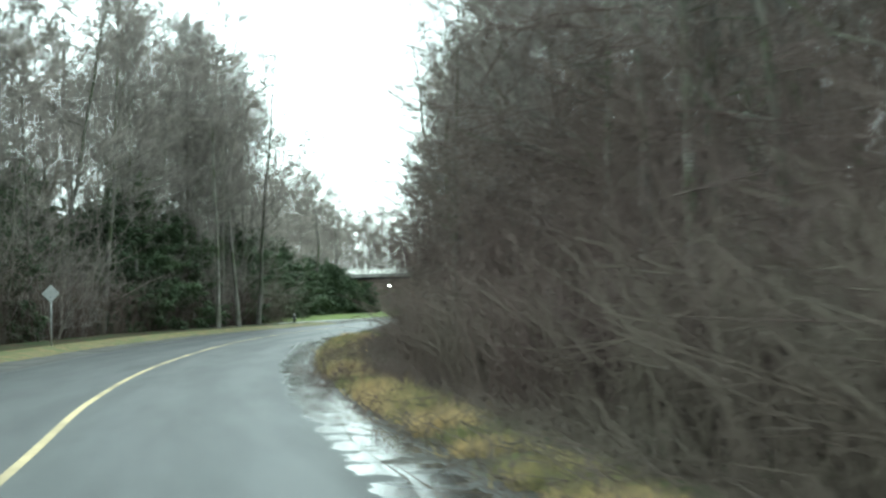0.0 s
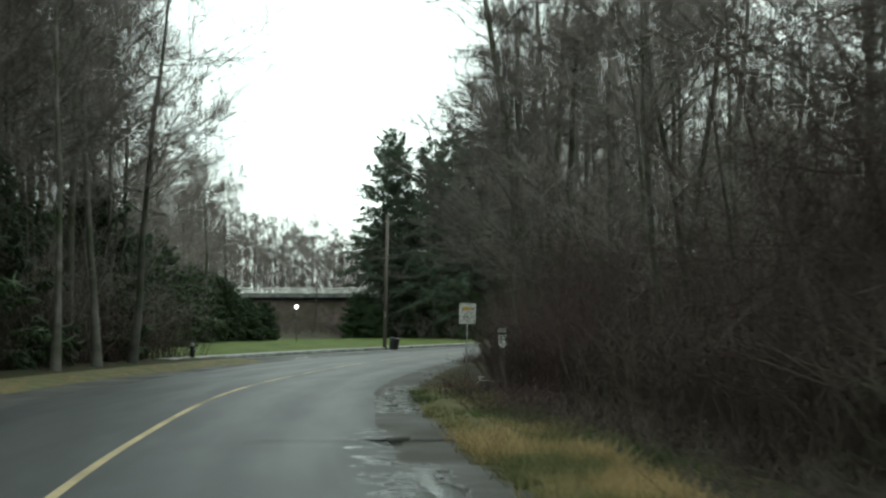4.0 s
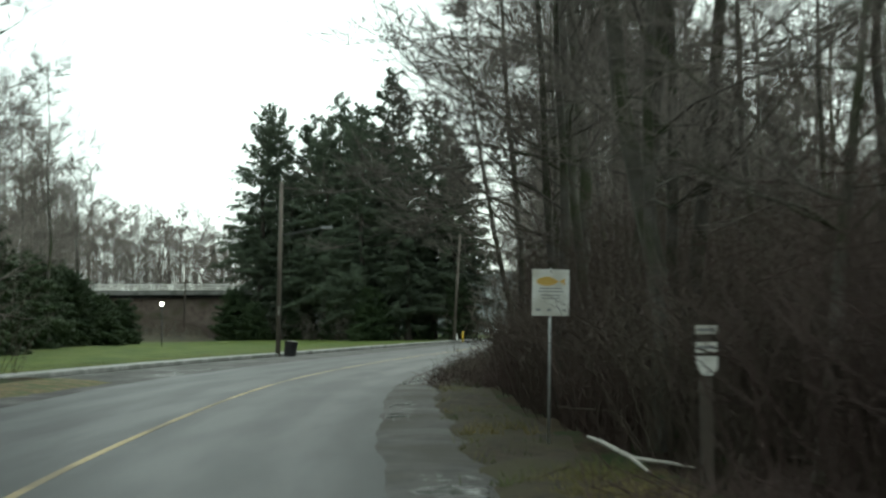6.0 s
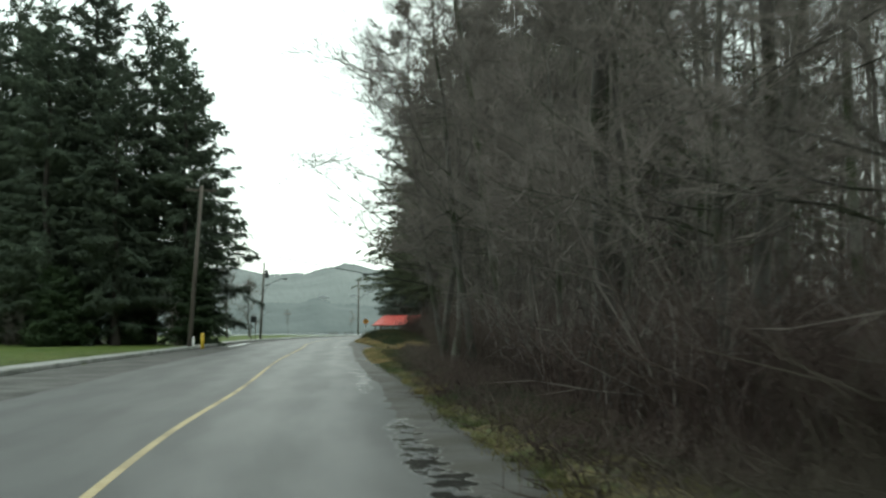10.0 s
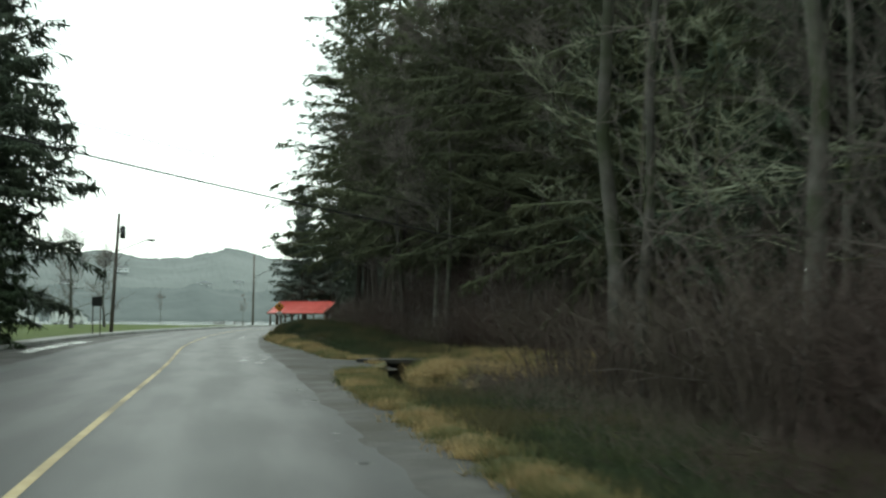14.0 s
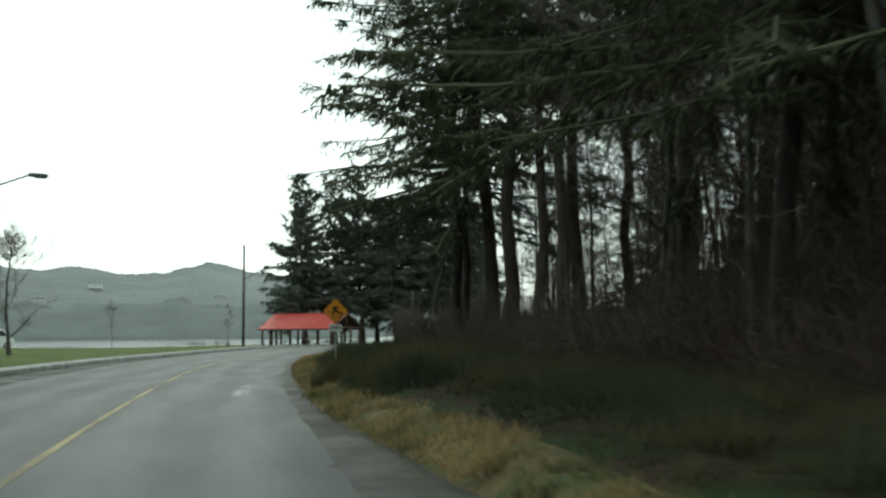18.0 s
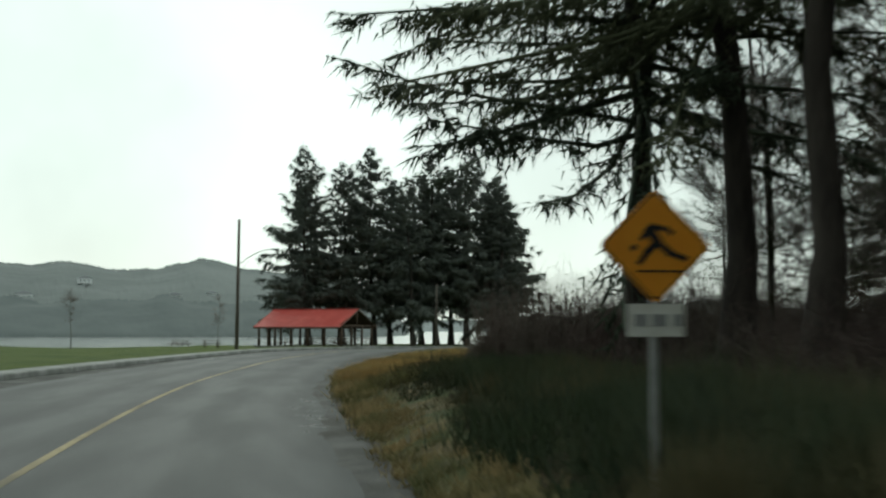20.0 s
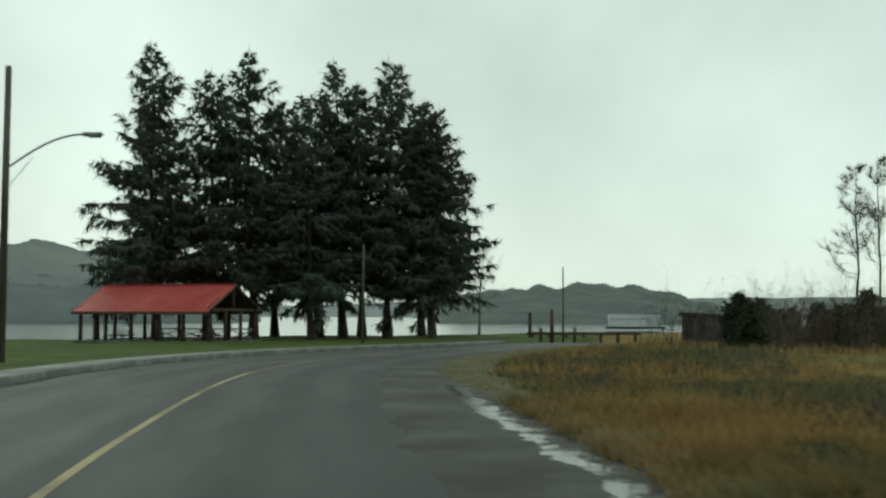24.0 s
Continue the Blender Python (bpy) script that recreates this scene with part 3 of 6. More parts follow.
def build_ground():
    gx, gy = np.arange(-140, 300.1, 2.5), np.arange(-70, 420.1, 2.5)
    X, Y = np.meshgrid(gx, gy)
    xy = np.c_[X.ravel(), Y.ravel()]
    off, yy = offset_of(xy)
    z = lay(xy[:, 0], xy[:, 1])
    z += np.array([noise.noise((a * 0.11, b * 0.11, 3)) for a, b in xy]) * 0.18 * step(np.abs(off), 12, 22)
    front = np.interp(yy, FRONT_Y, FRONT_O)
    inner = np.where(off > 0, front + 6.0, -np.interp(yy, KERB_Y, KERB_O) + 0.2)
    z -= 1.1 * (1 - step(np.abs(off) - inner, -3.0, 0.0)) * ((yy > YA) & (yy < YB + 20))
    x, y = xy[:, 0], xy[:, 1]
    lawn = ((off < 0) & (y > 99)) * step(x - 0.03 * (y - 150), -21, -17) * (1 - step(y - 0.2 * x, 232, 246) * step(-x, -31, -28))
    tawny = (off > 0) * step(y - 0.35 * (x - 60), 262, 274)
    n, m = len(gx), len(gy)
    f = [(j * n + i, j * n + i + 1, (j + 1) * n + i + 1, (j + 1) * n + i) for j in range(m - 1) for i in range(n - 1)]
    v = np.c_[xy, z]
    # a coarse apron out to the horizon on the land side
    rim = [(-140, -70), (300, -70), (300, 420), (-140, 420)]
    far = [(-4200, -4200), (4200, -4200), (4200, 425), (-4200, 445)]
    b0 = len(v)
    vv = [(*p, -0.05 if p[1] < 0 else -4.3) for p in rim] + [(*p, 0.0 if p[1] < 0 else -4.3) for p in far]
    v = np.r_[v, np.array(vv)]
    f += [(b0, b0 + 4, b0 + 5, b0 + 1), (b0 + 1, b0 + 5, b0 + 6, b0 + 2), (b0 + 3, b0 + 7, b0 + 4, b0)]
    me = data_from("ground", v, f, M_GROUND, True)
    col = me.color_attributes.new("cover", "FLOAT_COLOR", "POINT")
    c = np.zeros((len(v), 4), np.float32)
    c[:, 3] = 1
    c[:len(xy), 0], c[:len(xy), 1] = lawn, tawny
    col.data.foreach_set("color", c.ravel())
    tagged(new("ground", me), "land of forest floor, mown lawn and tawny winter grass", kind="structure")


build_ground()
tagged(new("water", data_from("water", [(-4500, 340, -2.3), (4500, 340, -2.3), (4500, 4500, -2.3), (-4500, 4500, -2.3)], [(0, 1, 2, 3)], M_INLET)), "pale grey water of a tidal inlet", kind="structure")


# ---- distance: wooded hills across the water, with a ragged tree line ----
def hills(name, label, a0, a1, r_base, r_top, heights, mat, seed, jag=4.0, n=420, eye=(60, 260)):
    """A wooded slope seen across the water between two bearings (degrees right of the y axis)."""
    rows = 40
    v = []
    hx = np.linspace(0, 1, len(heights))
    for k in range(rows + 1):
        t = k / rows
        for i in range(n):
            u = i / (n - 1)
            b = radians(a0 + (a1 - a0) * u)
            r = r_base + (r_top - r_base) * t
            h = np.interp(u, hx, heights)
            z = -2.6 + (h + 2.6) * (t ** 0.8)
            w = 0.25 + 0.75 * t
            z += noise.noise((u * n * 0.55, k * 0.83, seed)) * jag * (0.05 + 0.45 * (k == rows)) * w + noise.noise((u * n * 0.05, t * 3, seed)) * jag * 1.0 * t
            if k == 0:
                z = -3.0
            r += noise.noise((u * n * 0.3, t * 11, seed + 9)) * (r_top - r_base) * 0.012
            v.append((eye[0] + r * math.sin(b), eye[1] + r * math.cos(b), z))
    for i in range(n):
        x, y, z = v[rows * n + i]
        v.append((x + (x - eye[0]) * 0.3, y + (y - eye[1]) * 0.3, -5))
    f = [(k * n + i, k * n + i + 1, (k + 1) * n + i + 1, (k + 1) * n + i) for k in range(rows + 1) for i in range(n - 1)]
    return tagged(new(name, data_from(name, v, f, mat, True)), label, kind="structure")


hills("backdrop_hills", "forested hills across the inlet, mist painted into their colour", 0, 30, 620, 1350, [8, 25, 50, 58, 60, 66, 72, 66, 70, 62, 64, 76, 66, 60, 62, 38, 4], M_FARFOREST, 2.0, jag=3.5, n=520)
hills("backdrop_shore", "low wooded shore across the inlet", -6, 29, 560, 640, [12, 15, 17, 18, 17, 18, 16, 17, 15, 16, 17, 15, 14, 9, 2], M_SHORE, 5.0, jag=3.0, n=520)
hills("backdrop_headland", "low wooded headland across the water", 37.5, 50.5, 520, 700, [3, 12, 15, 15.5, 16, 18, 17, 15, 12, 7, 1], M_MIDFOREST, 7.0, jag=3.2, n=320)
hills("backdrop_far_ridge", "faint far ridge behind the headland, mist painted into its colour", 30, 130, 1600, 2600, [20, 26, 34, 36, 33, 36, 42, 46, 50, 50, 40], M_RIDGE, 11.0)


# ---- vegetation: arrays of tapered prisms ----
def frames(d):
    ref = np.where(np.abs(d[:, 2:3]) < 0.9, np.array([[0, 0, 1.0]]), np.array([[1.0, 0, 0]]))
    a = np.cross(d, ref)
    a /= np.linalg.norm(a, axis=1)[:, None] + 1e-9
    return a, np.cross(d, a)


def prisms(p0, p1, r0, r1, n=3):
    """Tapered bars, one a row; r1 None ends them in a point. Returns vertices and triangles."""
    p0, p1 = np.asarray(p0, float), np.asarray(p1, float)
    d = p1 - p0
    d = d / (np.linalg.norm(d, axis=1)[:, None] + 1e-9)
    a, b = frames(d)
    r0 = np.broadcast_to(r0, len(p0))
    ang = 2 * np.pi * np.arange(n) / n
    ring = a[:, None, :] * np.cos(ang)[None, :, None] + b[:, None, :] * np.sin(ang)[None, :, None]
    low = p0[:, None, :] + ring * r0[:, None, None]
    N = len(p0)
    k = np.arange(n)
    kn = (k + 1) % n
    if r1 is None:
        v = np.concatenate([low, p1[:, None, :]], 1)
        t = np.stack([k, kn, np.full(n, n)], 1)
    else:
        r1 = np.broadcast_to(r1, N)
        v = np.concatenate([low, p1[:, None, :] + ring * r1[:, None, None]], 1)
        t = np.concatenate([np.stack([k, kn, kn + n], 1), np.stack([k, kn + n, k + n], 1)])
    m = v.shape[1]
    tri = (t[None] + (np.arange(N) * m)[:, None, None]).reshape(-1, 3)
    return v.reshape(-1, 3), tri


def merge(*vt):
    v, t, o = [], [], 0
    for a, b in vt:
        v.append(a)
        t.append(b + o)
        o += len(a)
    return np.concatenate(v), np.concatenate(t)


def unit(v):
    return v / (np.linalg.norm(v, axis=-1, keepdims=True) + 1e-9)


def poly_limbs(rng, base, d, length, r, segs=3, lift=0.25, wander=0.18, n=4):
    """Curved limbs in segments; returns geometry and the joints (N, segs+1, 3)."""
    pts = [base]
    p, dd = base, d
    for s in range(segs):
        dd = unit(dd + np.array([0, 0, lift]) + rng.normal(0, wander, dd.shape))
        p = p + dd * (length / segs)[:, None]
        pts.append(p)
    geo = []
    for s in range(segs):
        geo.append(prisms(pts[s], pts[s + 1], r * (1 - s / segs * 0.75), r * (1 - (s + 1) / segs * 0.75), n))
    return merge(*geo), np.stack(pts, 1)


def along(rng, joints, count, lo=0.2, hi=1.0):
    """Random places on limbs, and the limb's direction and number there."""
    N, S = joints.shape[0], joints.shape[1] - 1
    who = np.repeat(np.arange(N), count)
    u = rng.uniform(lo, hi, len(who)) * S
    s = np.minimum(u.astype(int), S - 1)
    f = (u - s)[:, None]
    a, b = joints[who, s], joints[who, s + 1]
    return a * (1 - f) + b * f, unit(b - a), who, u / S


def trunk_line(rng, H, lean=0.06, n=9):
    z = np.linspace(0, 1, n)
    w = np.cumsum(rng.normal(0, 0.02, (n, 2)), 0) * H * 0.35
    l = rng.normal(0, lean, 2)
    return np.c_[w - w[0] + l * (z * H)[:, None] * 0.6, z * H]


def tube(pts, r, n=7):
    v, t = [], []
    ang = 2 * np.pi * np.arange(n) / n
    for p, q in zip(pts, r):
        v.append(np.c_[p[0] + q * np.cos(ang), p[1] + q * np.sin(ang), np.full(n, p[2])])
    k = np.arange(n)
    kn = (k + 1) % n
    for i in range(len(pts) - 1):
        a = i * n
        t += [np.stack([a + k, a + kn, a + n + kn], 1), np.stack([a + k, a + n + kn, a + n + k], 1)]
    return np.concatenate(v), np.concatenate(t)


def bare_arrays(seed, H, r=0.13, limbs=34, subs=7, twigs=7, low=0.3, reach=0.26, twig_len=(0.5, 1.3), thick=1.0, elev=(15, 55), lean=0.06):
    """A leafless broadleaf tree: trunk with limbs, and the crown of branchlets and twigs."""
    rng = np.random.default_rng(seed)
    line = trunk_line(rng, H, lean)
    z = np.linspace(0, 1, len(line))
    rad = r * (1 - 0.9 * z) * (1 + 0.5 * np.exp(-z * 30))
    trunk = tube(line, rad)
    hf = np.sort(rng.uniform(low, 0.97, limbs))
    base = np.stack([np.interp(hf, z, line[:, i]) for i in range(3)], 1)
    az, el = rng.uniform(0, 2 * np.pi, limbs), np.radians(rng.uniform(*elev, limbs))
    d = np.stack([np.cos(az) * np.cos(el), np.sin(az) * np.cos(el), np.sin(el)], 1)
    shape = np.where(hf < 0.55, 0.75 + 0.25 * (hf - low) / 0.25, 1.0) * (1.12 - hf) / 0.62
    L = H * reach * np.clip(shape, 0.2, 1.0) * rng.uniform(0.6, 1.15, limbs)
    lr = r * (1 - 0.85 * hf) * 0.32 * rng.uniform(0.6, 1.0, limbs)
    lg, lj = poly_limbs(rng, base, d, L, lr, 5, 0.12, 0.2)
    sp, sd, who, u = along(rng, lj, subs, 0.2, 1.0)
    side = unit(sd * 0.8 + rng.normal(0, 0.6, sd.shape) * np.array([1, 1, 0.45]) + np.array([0, 0, 0.08]))
    sl = L[who] * rng.uniform(0.18, 0.42, len(who)) * (1.15 - 0.5 * u)
    sg, sj = poly_limbs(rng, sp, side, sl, np.full(len(sp), 0.011 * thick), 2, 0.1, 0.2, 3)
    tp, td, tw, tu = along(rng, sj, twigs, 0.15, 1.0)
    tdir = unit(td * 0.9 + rng.normal(0, 0.55, td.shape) * np.array([1, 1, 0.55]) + np.array([0, 0, 0.08]))
    tl = rng.uniform(*twig_len, len(tp))
    tg = prisms(tp, tp + tdir * tl[:, None], 0.0075 * thick, None, 3)
    return merge(trunk, lg), merge(sg, tg)


def shrub_arrays(seed, H, stems=9, subs=9, twigs=7, thick=1.0, stem_r=0.024):
    """A many-stemmed leafless shrub."""
    rng = np.random.default_rng(seed)
    az = rng.uniform(0, 2 * np.pi, stems)
    el = np.radians(rng.uniform(62, 88, stems))
    d = np.stack([np.cos(az) * np.cos(el), np.sin(az) * np.cos(el), np.sin(el)], 1)
    base = np.c_[np.cos(az) * 0.25, np.sin(az) * 0.25, np.full(stems, -0.1)]
    L = H * rng.uniform(0.6, 1.1, stems)
    g, j = poly_limbs(rng, base, d, L, np.full(stems, stem_r), 6, 0.02, 0.17)
    sp, sd, who, u = along(rng, j, subs, 0.08, 1.0)
    side = unit(sd * 0.6 + rng.normal(0, 0.6, sd.shape))
    sl = H * rng.uniform(0.12, 0.32, len(sp))
    sg, sj = poly_limbs(rng, sp, side, sl, np.full(len(sp), 0.010 * thick), 2, 0.1, 0.25, 3)
    tp, td, tw, tu = along(rng, sj, twigs, 0.1, 1.0)
    tg = prisms(tp, tp + unit(td * 0.8 + rng.normal(0, 0.6, td.shape)) * rng.uniform(0.3, 0.9, len(tp))[:, None], 0.007 * thick, None, 3)
    return g, merge(sg, tg)


def conifer_arrays(seed, H, R, low=0.08, boughs=240, dens=5, r=None, spray=(0.3, 0.7), wide=0.05, ragged_=0.4, full=0.6, hang=0.6, per=4, rise=0.0):
    """A spruce: trunk, and boughs of side branches hung with needle sprays."""
    rng = np.random.default_rng(seed)
    r = r or H * 0.014
    line = trunk_line(rng, H, 0.02, 10)
    z = np.linspace(0, 1, 10)
    trunk = tube(line, r * (1 - 0.96 * z) * (1 + 0.6 * np.exp(-z * 25)), 9)
    n = boughs
    hf = np.clip(low + (0.985 - low) * (np.arange(n) + rng.uniform(0, 1, n)) / n, 0.01, 0.99)
    base = np.stack([np.interp(hf, z, line[:, i]) for i in range(3)], 1)
    az = rng.uniform(0, 2 * np.pi, n)
    el = np.radians(np.interp(hf, [0, 0.5, 1], [-22, -10, 42]) + rise + rng.normal(0, 11, n))
    d = np.stack([np.cos(az) * np.cos(el), np.sin(az) * np.cos(el), np.sin(el)], 1)
    L = R * np.clip((1 - hf) / 0.75, 0, 1) ** full * np.where(hf < 0.25, 0.75 + hf, 1.0) * rng.uniform(1 - ragged_, 1 + ragged_ * 0.5, n) + 0.3
    lg, lj = poly_limbs(rng, base, d, L, 0.014 + 0.010 * L, 3, 0.06, 0.10, 3)

    def spots(count, lo):
        who = np.repeat(np.arange(n), count)
        u = rng.uniform(lo, 1.0, len(who)) * 3
        s = np.minimum(u.astype(int), 2)
        f = (u - s)[:, None]
        a, b = lj[who, s], lj[who, s + 1]
        return who, u / 3, a * (1 - f) + b * f, unit(b - a)

    who, u, p, ax = spots(np.maximum((L * dens).astype(int), 3), 0.12)
    m = len(who)
    side = np.cross(ax, np.array([0, 0, 1.0])) * rng.choice([-1, 1], m)[:, None]
    ld = unit(ax * rng.uniform(0.4, 1.0, m)[:, None] + side * rng.uniform(0.5, 1.0, m)[:, None] + np.array([0, 0, -1.0]) * rng.uniform(0.0, hang, m)[:, None] + rng.normal(0, 0.12, (m, 3)))
    ll = np.clip(L[who] * 0.30, 0.3, 1.5) * (1.15 - 0.7 * u) * rng.uniform(0.6, 1.2, m)
    lat = prisms(p, p + ld * ll[:, None], wide * 0.5, None, 3)
    k = np.repeat(np.arange(m), per)
    q = p[k] + ld[k] * (ll[k] * rng.uniform(0.05, 1.0, len(k)))[:, None]
    sd = unit(ld[k] * 0.7 + rng.normal(0, 0.5, (len(k), 3)) + np.array([0, 0, -1.0]) * rng.uniform(0.1, 0.5 + hang, len(k))[:, None])
    sg = prisms(q, q + sd * (rng.uniform(*spray, len(k)) * np.clip(L[who[k]] / 2.0, 0.6, 1.15))[:, None], wide * rng.uniform(0.7, 1.3, len(k)), None, 3)
    tip = prisms(line[-1:] - np.array([0, 0, 0.6]), line[-1:] + np.array([0, 0, 0.8]), 0.06, None, 3)
    return trunk, merge(lg, lat, sg, tip)


def make_tree(name, arrays, mats, label, category, group=""):
    t = thing(name, Matrix.Identity(4), label, category, group)
    part("trunk", fast_data("trunk", *arrays[0], mats[0]), None, t)
    part("crown", fast_data("crown", *arrays[1], mats[1]), None, t)
    return t


class Grower:
    """Places trees of a few models: the first use takes the model itself, then copies."""

    def __init__(self, models):
        self.models, self.used = models, [False] * len(models)

    def put(self, k, x, y, scale=1.0, turn=0.0, tilt=(0, 0), sink=0.15):
        k %= len(self.models)
        z = float(lay(x, y)) - sink
        m = Matrix.Translation((x, y, z)) @ Euler((tilt[0], tilt[1], turn)).to_matrix().to_4x4()
        ob = self.models[k]
        if self.used[k]:
            ob = copy_thing(ob, m)
        else:
            ob.matrix_basis = m
            self.used[k] = True
        ob.scale = (scale, scale, scale)
        return ob

    def drop_unused(self):
        for ob, u in zip(self.models, self.used):
            if not u:
                for c in list(ob.children):
                    bpy.data.objects.remove(c)
                bpy.data.objects.remove(ob)


ALDER = "leafless alder tree with grey mossy bark in a dense winter wood"
alder_near = Grower([make_tree("bare_tree", bare_arrays(10 + i, H, r, 42, 12, 8, low, 0.36, (0.4, 1.15), elev=(2, 42), lean=0.06), (M_BARK, M_TWIG), ALDER, "tree", "alders in the roadside wood")
                     for i, (H, r, low) in enumerate([(17, 0.13, 0.22), (20, 0.16, 0.3), (15, 0.10, 0.2), (19, 0.14, 0.35), (16, 0.12, 0.25)])])
alder_mid = Grower([make_tree("bare_tree", bare_arrays(30 + i, H, r, 38, 9, 7, low, 0.32, (0.5, 1.3), 1.3, elev=(4, 42)), (M_BARK, M_TWIG), "tall slim leafless alder standing among others", "tree", "alders in the roadside wood")
                    for i, (H, r, low) in enumerate([(21, 0.15, 0.4), (18, 0.12, 0.3), (23, 0.17, 0.45)])])
alder_open = Grower([make_tree("bare_tree", bare_arrays(40 + i, H, r, 26, 6, 6, low, 0.28, (0.5, 1.4), 1.1, elev=(5, 50), lean=0.1), (M_BARK, M_TWIG), "leafless alder with a long bare trunk and open crown", "tree", "alders in the roadside wood")
                     for i, (H, r, low) in enumerate([(19, 0.15, 0.42), (21, 0.18, 0.48), (18, 0.13, 0.4), (20, 0.16, 0.5)])])
shrubs = Grower([make_tree("bare_shrub", shrub_arrays(50 + i, H, 8, 8, 6, 1.2), (M_TWIG, M_TWIG), "many-stemmed leafless shrub at the wood's edge", "shrub", "shrubs at the wood's edge") for i, H in enumerate((5.5, 7.0, 4.5))])
dark_shrubs = Grower([make_tree("bare_shrub", shrub_arrays(53 + i, H, 16, 11, 8, 0.75, 0.013), (M_THICKET, M_THICKET), "dark brown many-stemmed shrub in a dense thicket", "shrub", "shrubs at the wood's edge") for i, H in enumerate((5.5, 7.0, 4.5))])
rnd = random.Random(4)

JOINED = []  # places of trees deep in the woods, built as one mesh


class Deep:
    def put(self, k, x, y, scale=1.0, *rest):
        JOINED.append((x, y, scale))


deep_wood = Deep()
edge_alder = Grower([make_tree("bare_tree", bare_arrays(46 + i, H, r, 40, 16, 9, 0.25, 0.35, (0.3, 0.95), 0.85, elev=(-3, 30), lean=0.05), (M_BARK, M_TWIG), "wide-branching leafless alder reaching out over the road", "tree", "alders in the roadside wood")
                     for i, (H, r) in enumerate([(14, 0.13), (16, 0.15), (12, 0.11)])])
mossy = Grower([make_tree("mossy_tree", bare_arrays(56 + i, H, 0.085, 26, 10, 7, 0.2, 0.46, (0.2, 0.6), 1.3, elev=(-20, 20), lean=0.15), (M_MOSS, M_LICHEN), "bare crooked tree hung with pale moss and lichen", "tree", "mossy trees")
                for i, H in enumerate((11, 13))])
# the wood on the road's right side


def wood_front(y):
    return float(np.interp(y, FRONT_Y, FRONT_O)) + 0.4 * (1 - float(step(y, 28, 46)))


y = 4.0
k = 0
while y < 178:
    o = wood_front(y) + rnd.uniform(0.8, 3.2)
    x_, y_ = beside(y, o)
    (dark_shrubs if y < 118 else shrubs).put(rnd.randrange(3), x_, y_, rnd.uniform(0.8, 1.25) * (0.7 if 58 < y < 118 else 1.0), rnd.uniform(0, 6.28))
    y += rnd.uniform(2.2, 4.0)
for lo, hi, gap in ((1.2, 4.5, 2.8), (4.5, 9.5, 3.0), (10, 17, 3.6), (17, 27, 4.4)):
    y = 2.0 + rnd.uniform(0, 3)
    while y < 190:
        x_, y_ = beside(y, wood_front(y) + rnd.uniform(lo, hi))
        deep = y > 66 and rnd.random() < 0.72
        grower = deep_wood if lo > 12 else (alder_open if deep else (alder_near if lo < 8 else alder_mid))
        # trees at the edge lean out towards the light over the road
        out = (0.12 if lo < 3 else 0.07) * rnd.uniform(0.3, 1.3) * (-0.25 if y < 62 else (1.0 if y < 135 else 0.4))
        nrm = RN[at_y(y)]
        size = rnd.uniform(0.8, 1.15) * ((0.7 if lo < 3 else 0.84) if lo < 6 and 26 < y < 75 else 1.0)
        grower.put(rnd.randrange(20), x_, y_, size, rnd.uniform(0, 6.28), (out * nrm[1] + rnd.uniform(-0.05, 0.05), -out * nrm[0] + rnd.uniform(-0.05, 0.05)))
        y += gap * rnd.uniform(0.6, 1.4) * (1.6 if y > 66 else 1.0)

# the wood on the left side, up to the lawn, and along the lawn's far side
for lo, hi, gap, y0, y1, grower in ((-14, -10.5, 2.6, 24, 107, alder_near), (-20, -14, 4.2, 22, 110, alder_mid), (-30, -20, 8.0, 22, 112, deep_wood), (-46, -30, 14.0, 20, 118, deep_wood)):
    y = y0
    while y < y1:
        x_, y_ = beside(y, rnd.uniform(lo, hi))
        grower.put(rnd.randrange(15), x_, y_, rnd.uniform(0.95, 1.25) * (1.08 if y > 66 else 1.0), rnd.uniform(0, 6.28), (rnd.uniform(-0.06, 0.06), rnd.uniform(0.0, 0.12)))
        y += gap * rnd.uniform(0.6, 1.4) * (1.35 if y < 84 else 1.0)
for i in range(9):
    x_, y_ = beside(42 + i * 5.2, -rnd.uniform(15, 22))
    alder_near.put(i, x_, y_, rnd.uniform(0.95, 1.2), rnd.uniform(0, 6.28), (rnd.uniform(-0.04, 0.04), rnd.uniform(0.0, 0.08)))
for i, (x_, y_, s_) in enumerate([(-14.0, 97, 1.05), (-14.6, 92, 1.1), (-15.2, 87, 1.1)]):
    alder_near.put(1 + 2 * i, x_, y_, s_, i * 2.1, (0, 0.05))
for i in range(70):
    y = 106 + i * 2.2
    (alder_mid if i % 3 == 0 else deep_wood).put(rnd.randrange(3), rnd.uniform(-36, -19.0) + 0.03 * (y - 130), y, rnd.uniform(0.9, 1.15), rnd.uniform(0, 6.28))
for i in range(12):
    x_, y_ = beside(84 + i * 2.1, -rnd.uniform(11, 22))
    alder_mid.put(rnd.randrange(3), x_, y_, rnd.uniform(0.85, 1.1), rnd.uniform(0, 6.28))
for i in range(40):
    y = 18 + i * 1.25
    x_, y_ = beside(y, wood_front(y) + rnd.uniform(9, 26))
    deep_wood.put(0, x_, y_, rnd.uniform(0.85, 1.15))
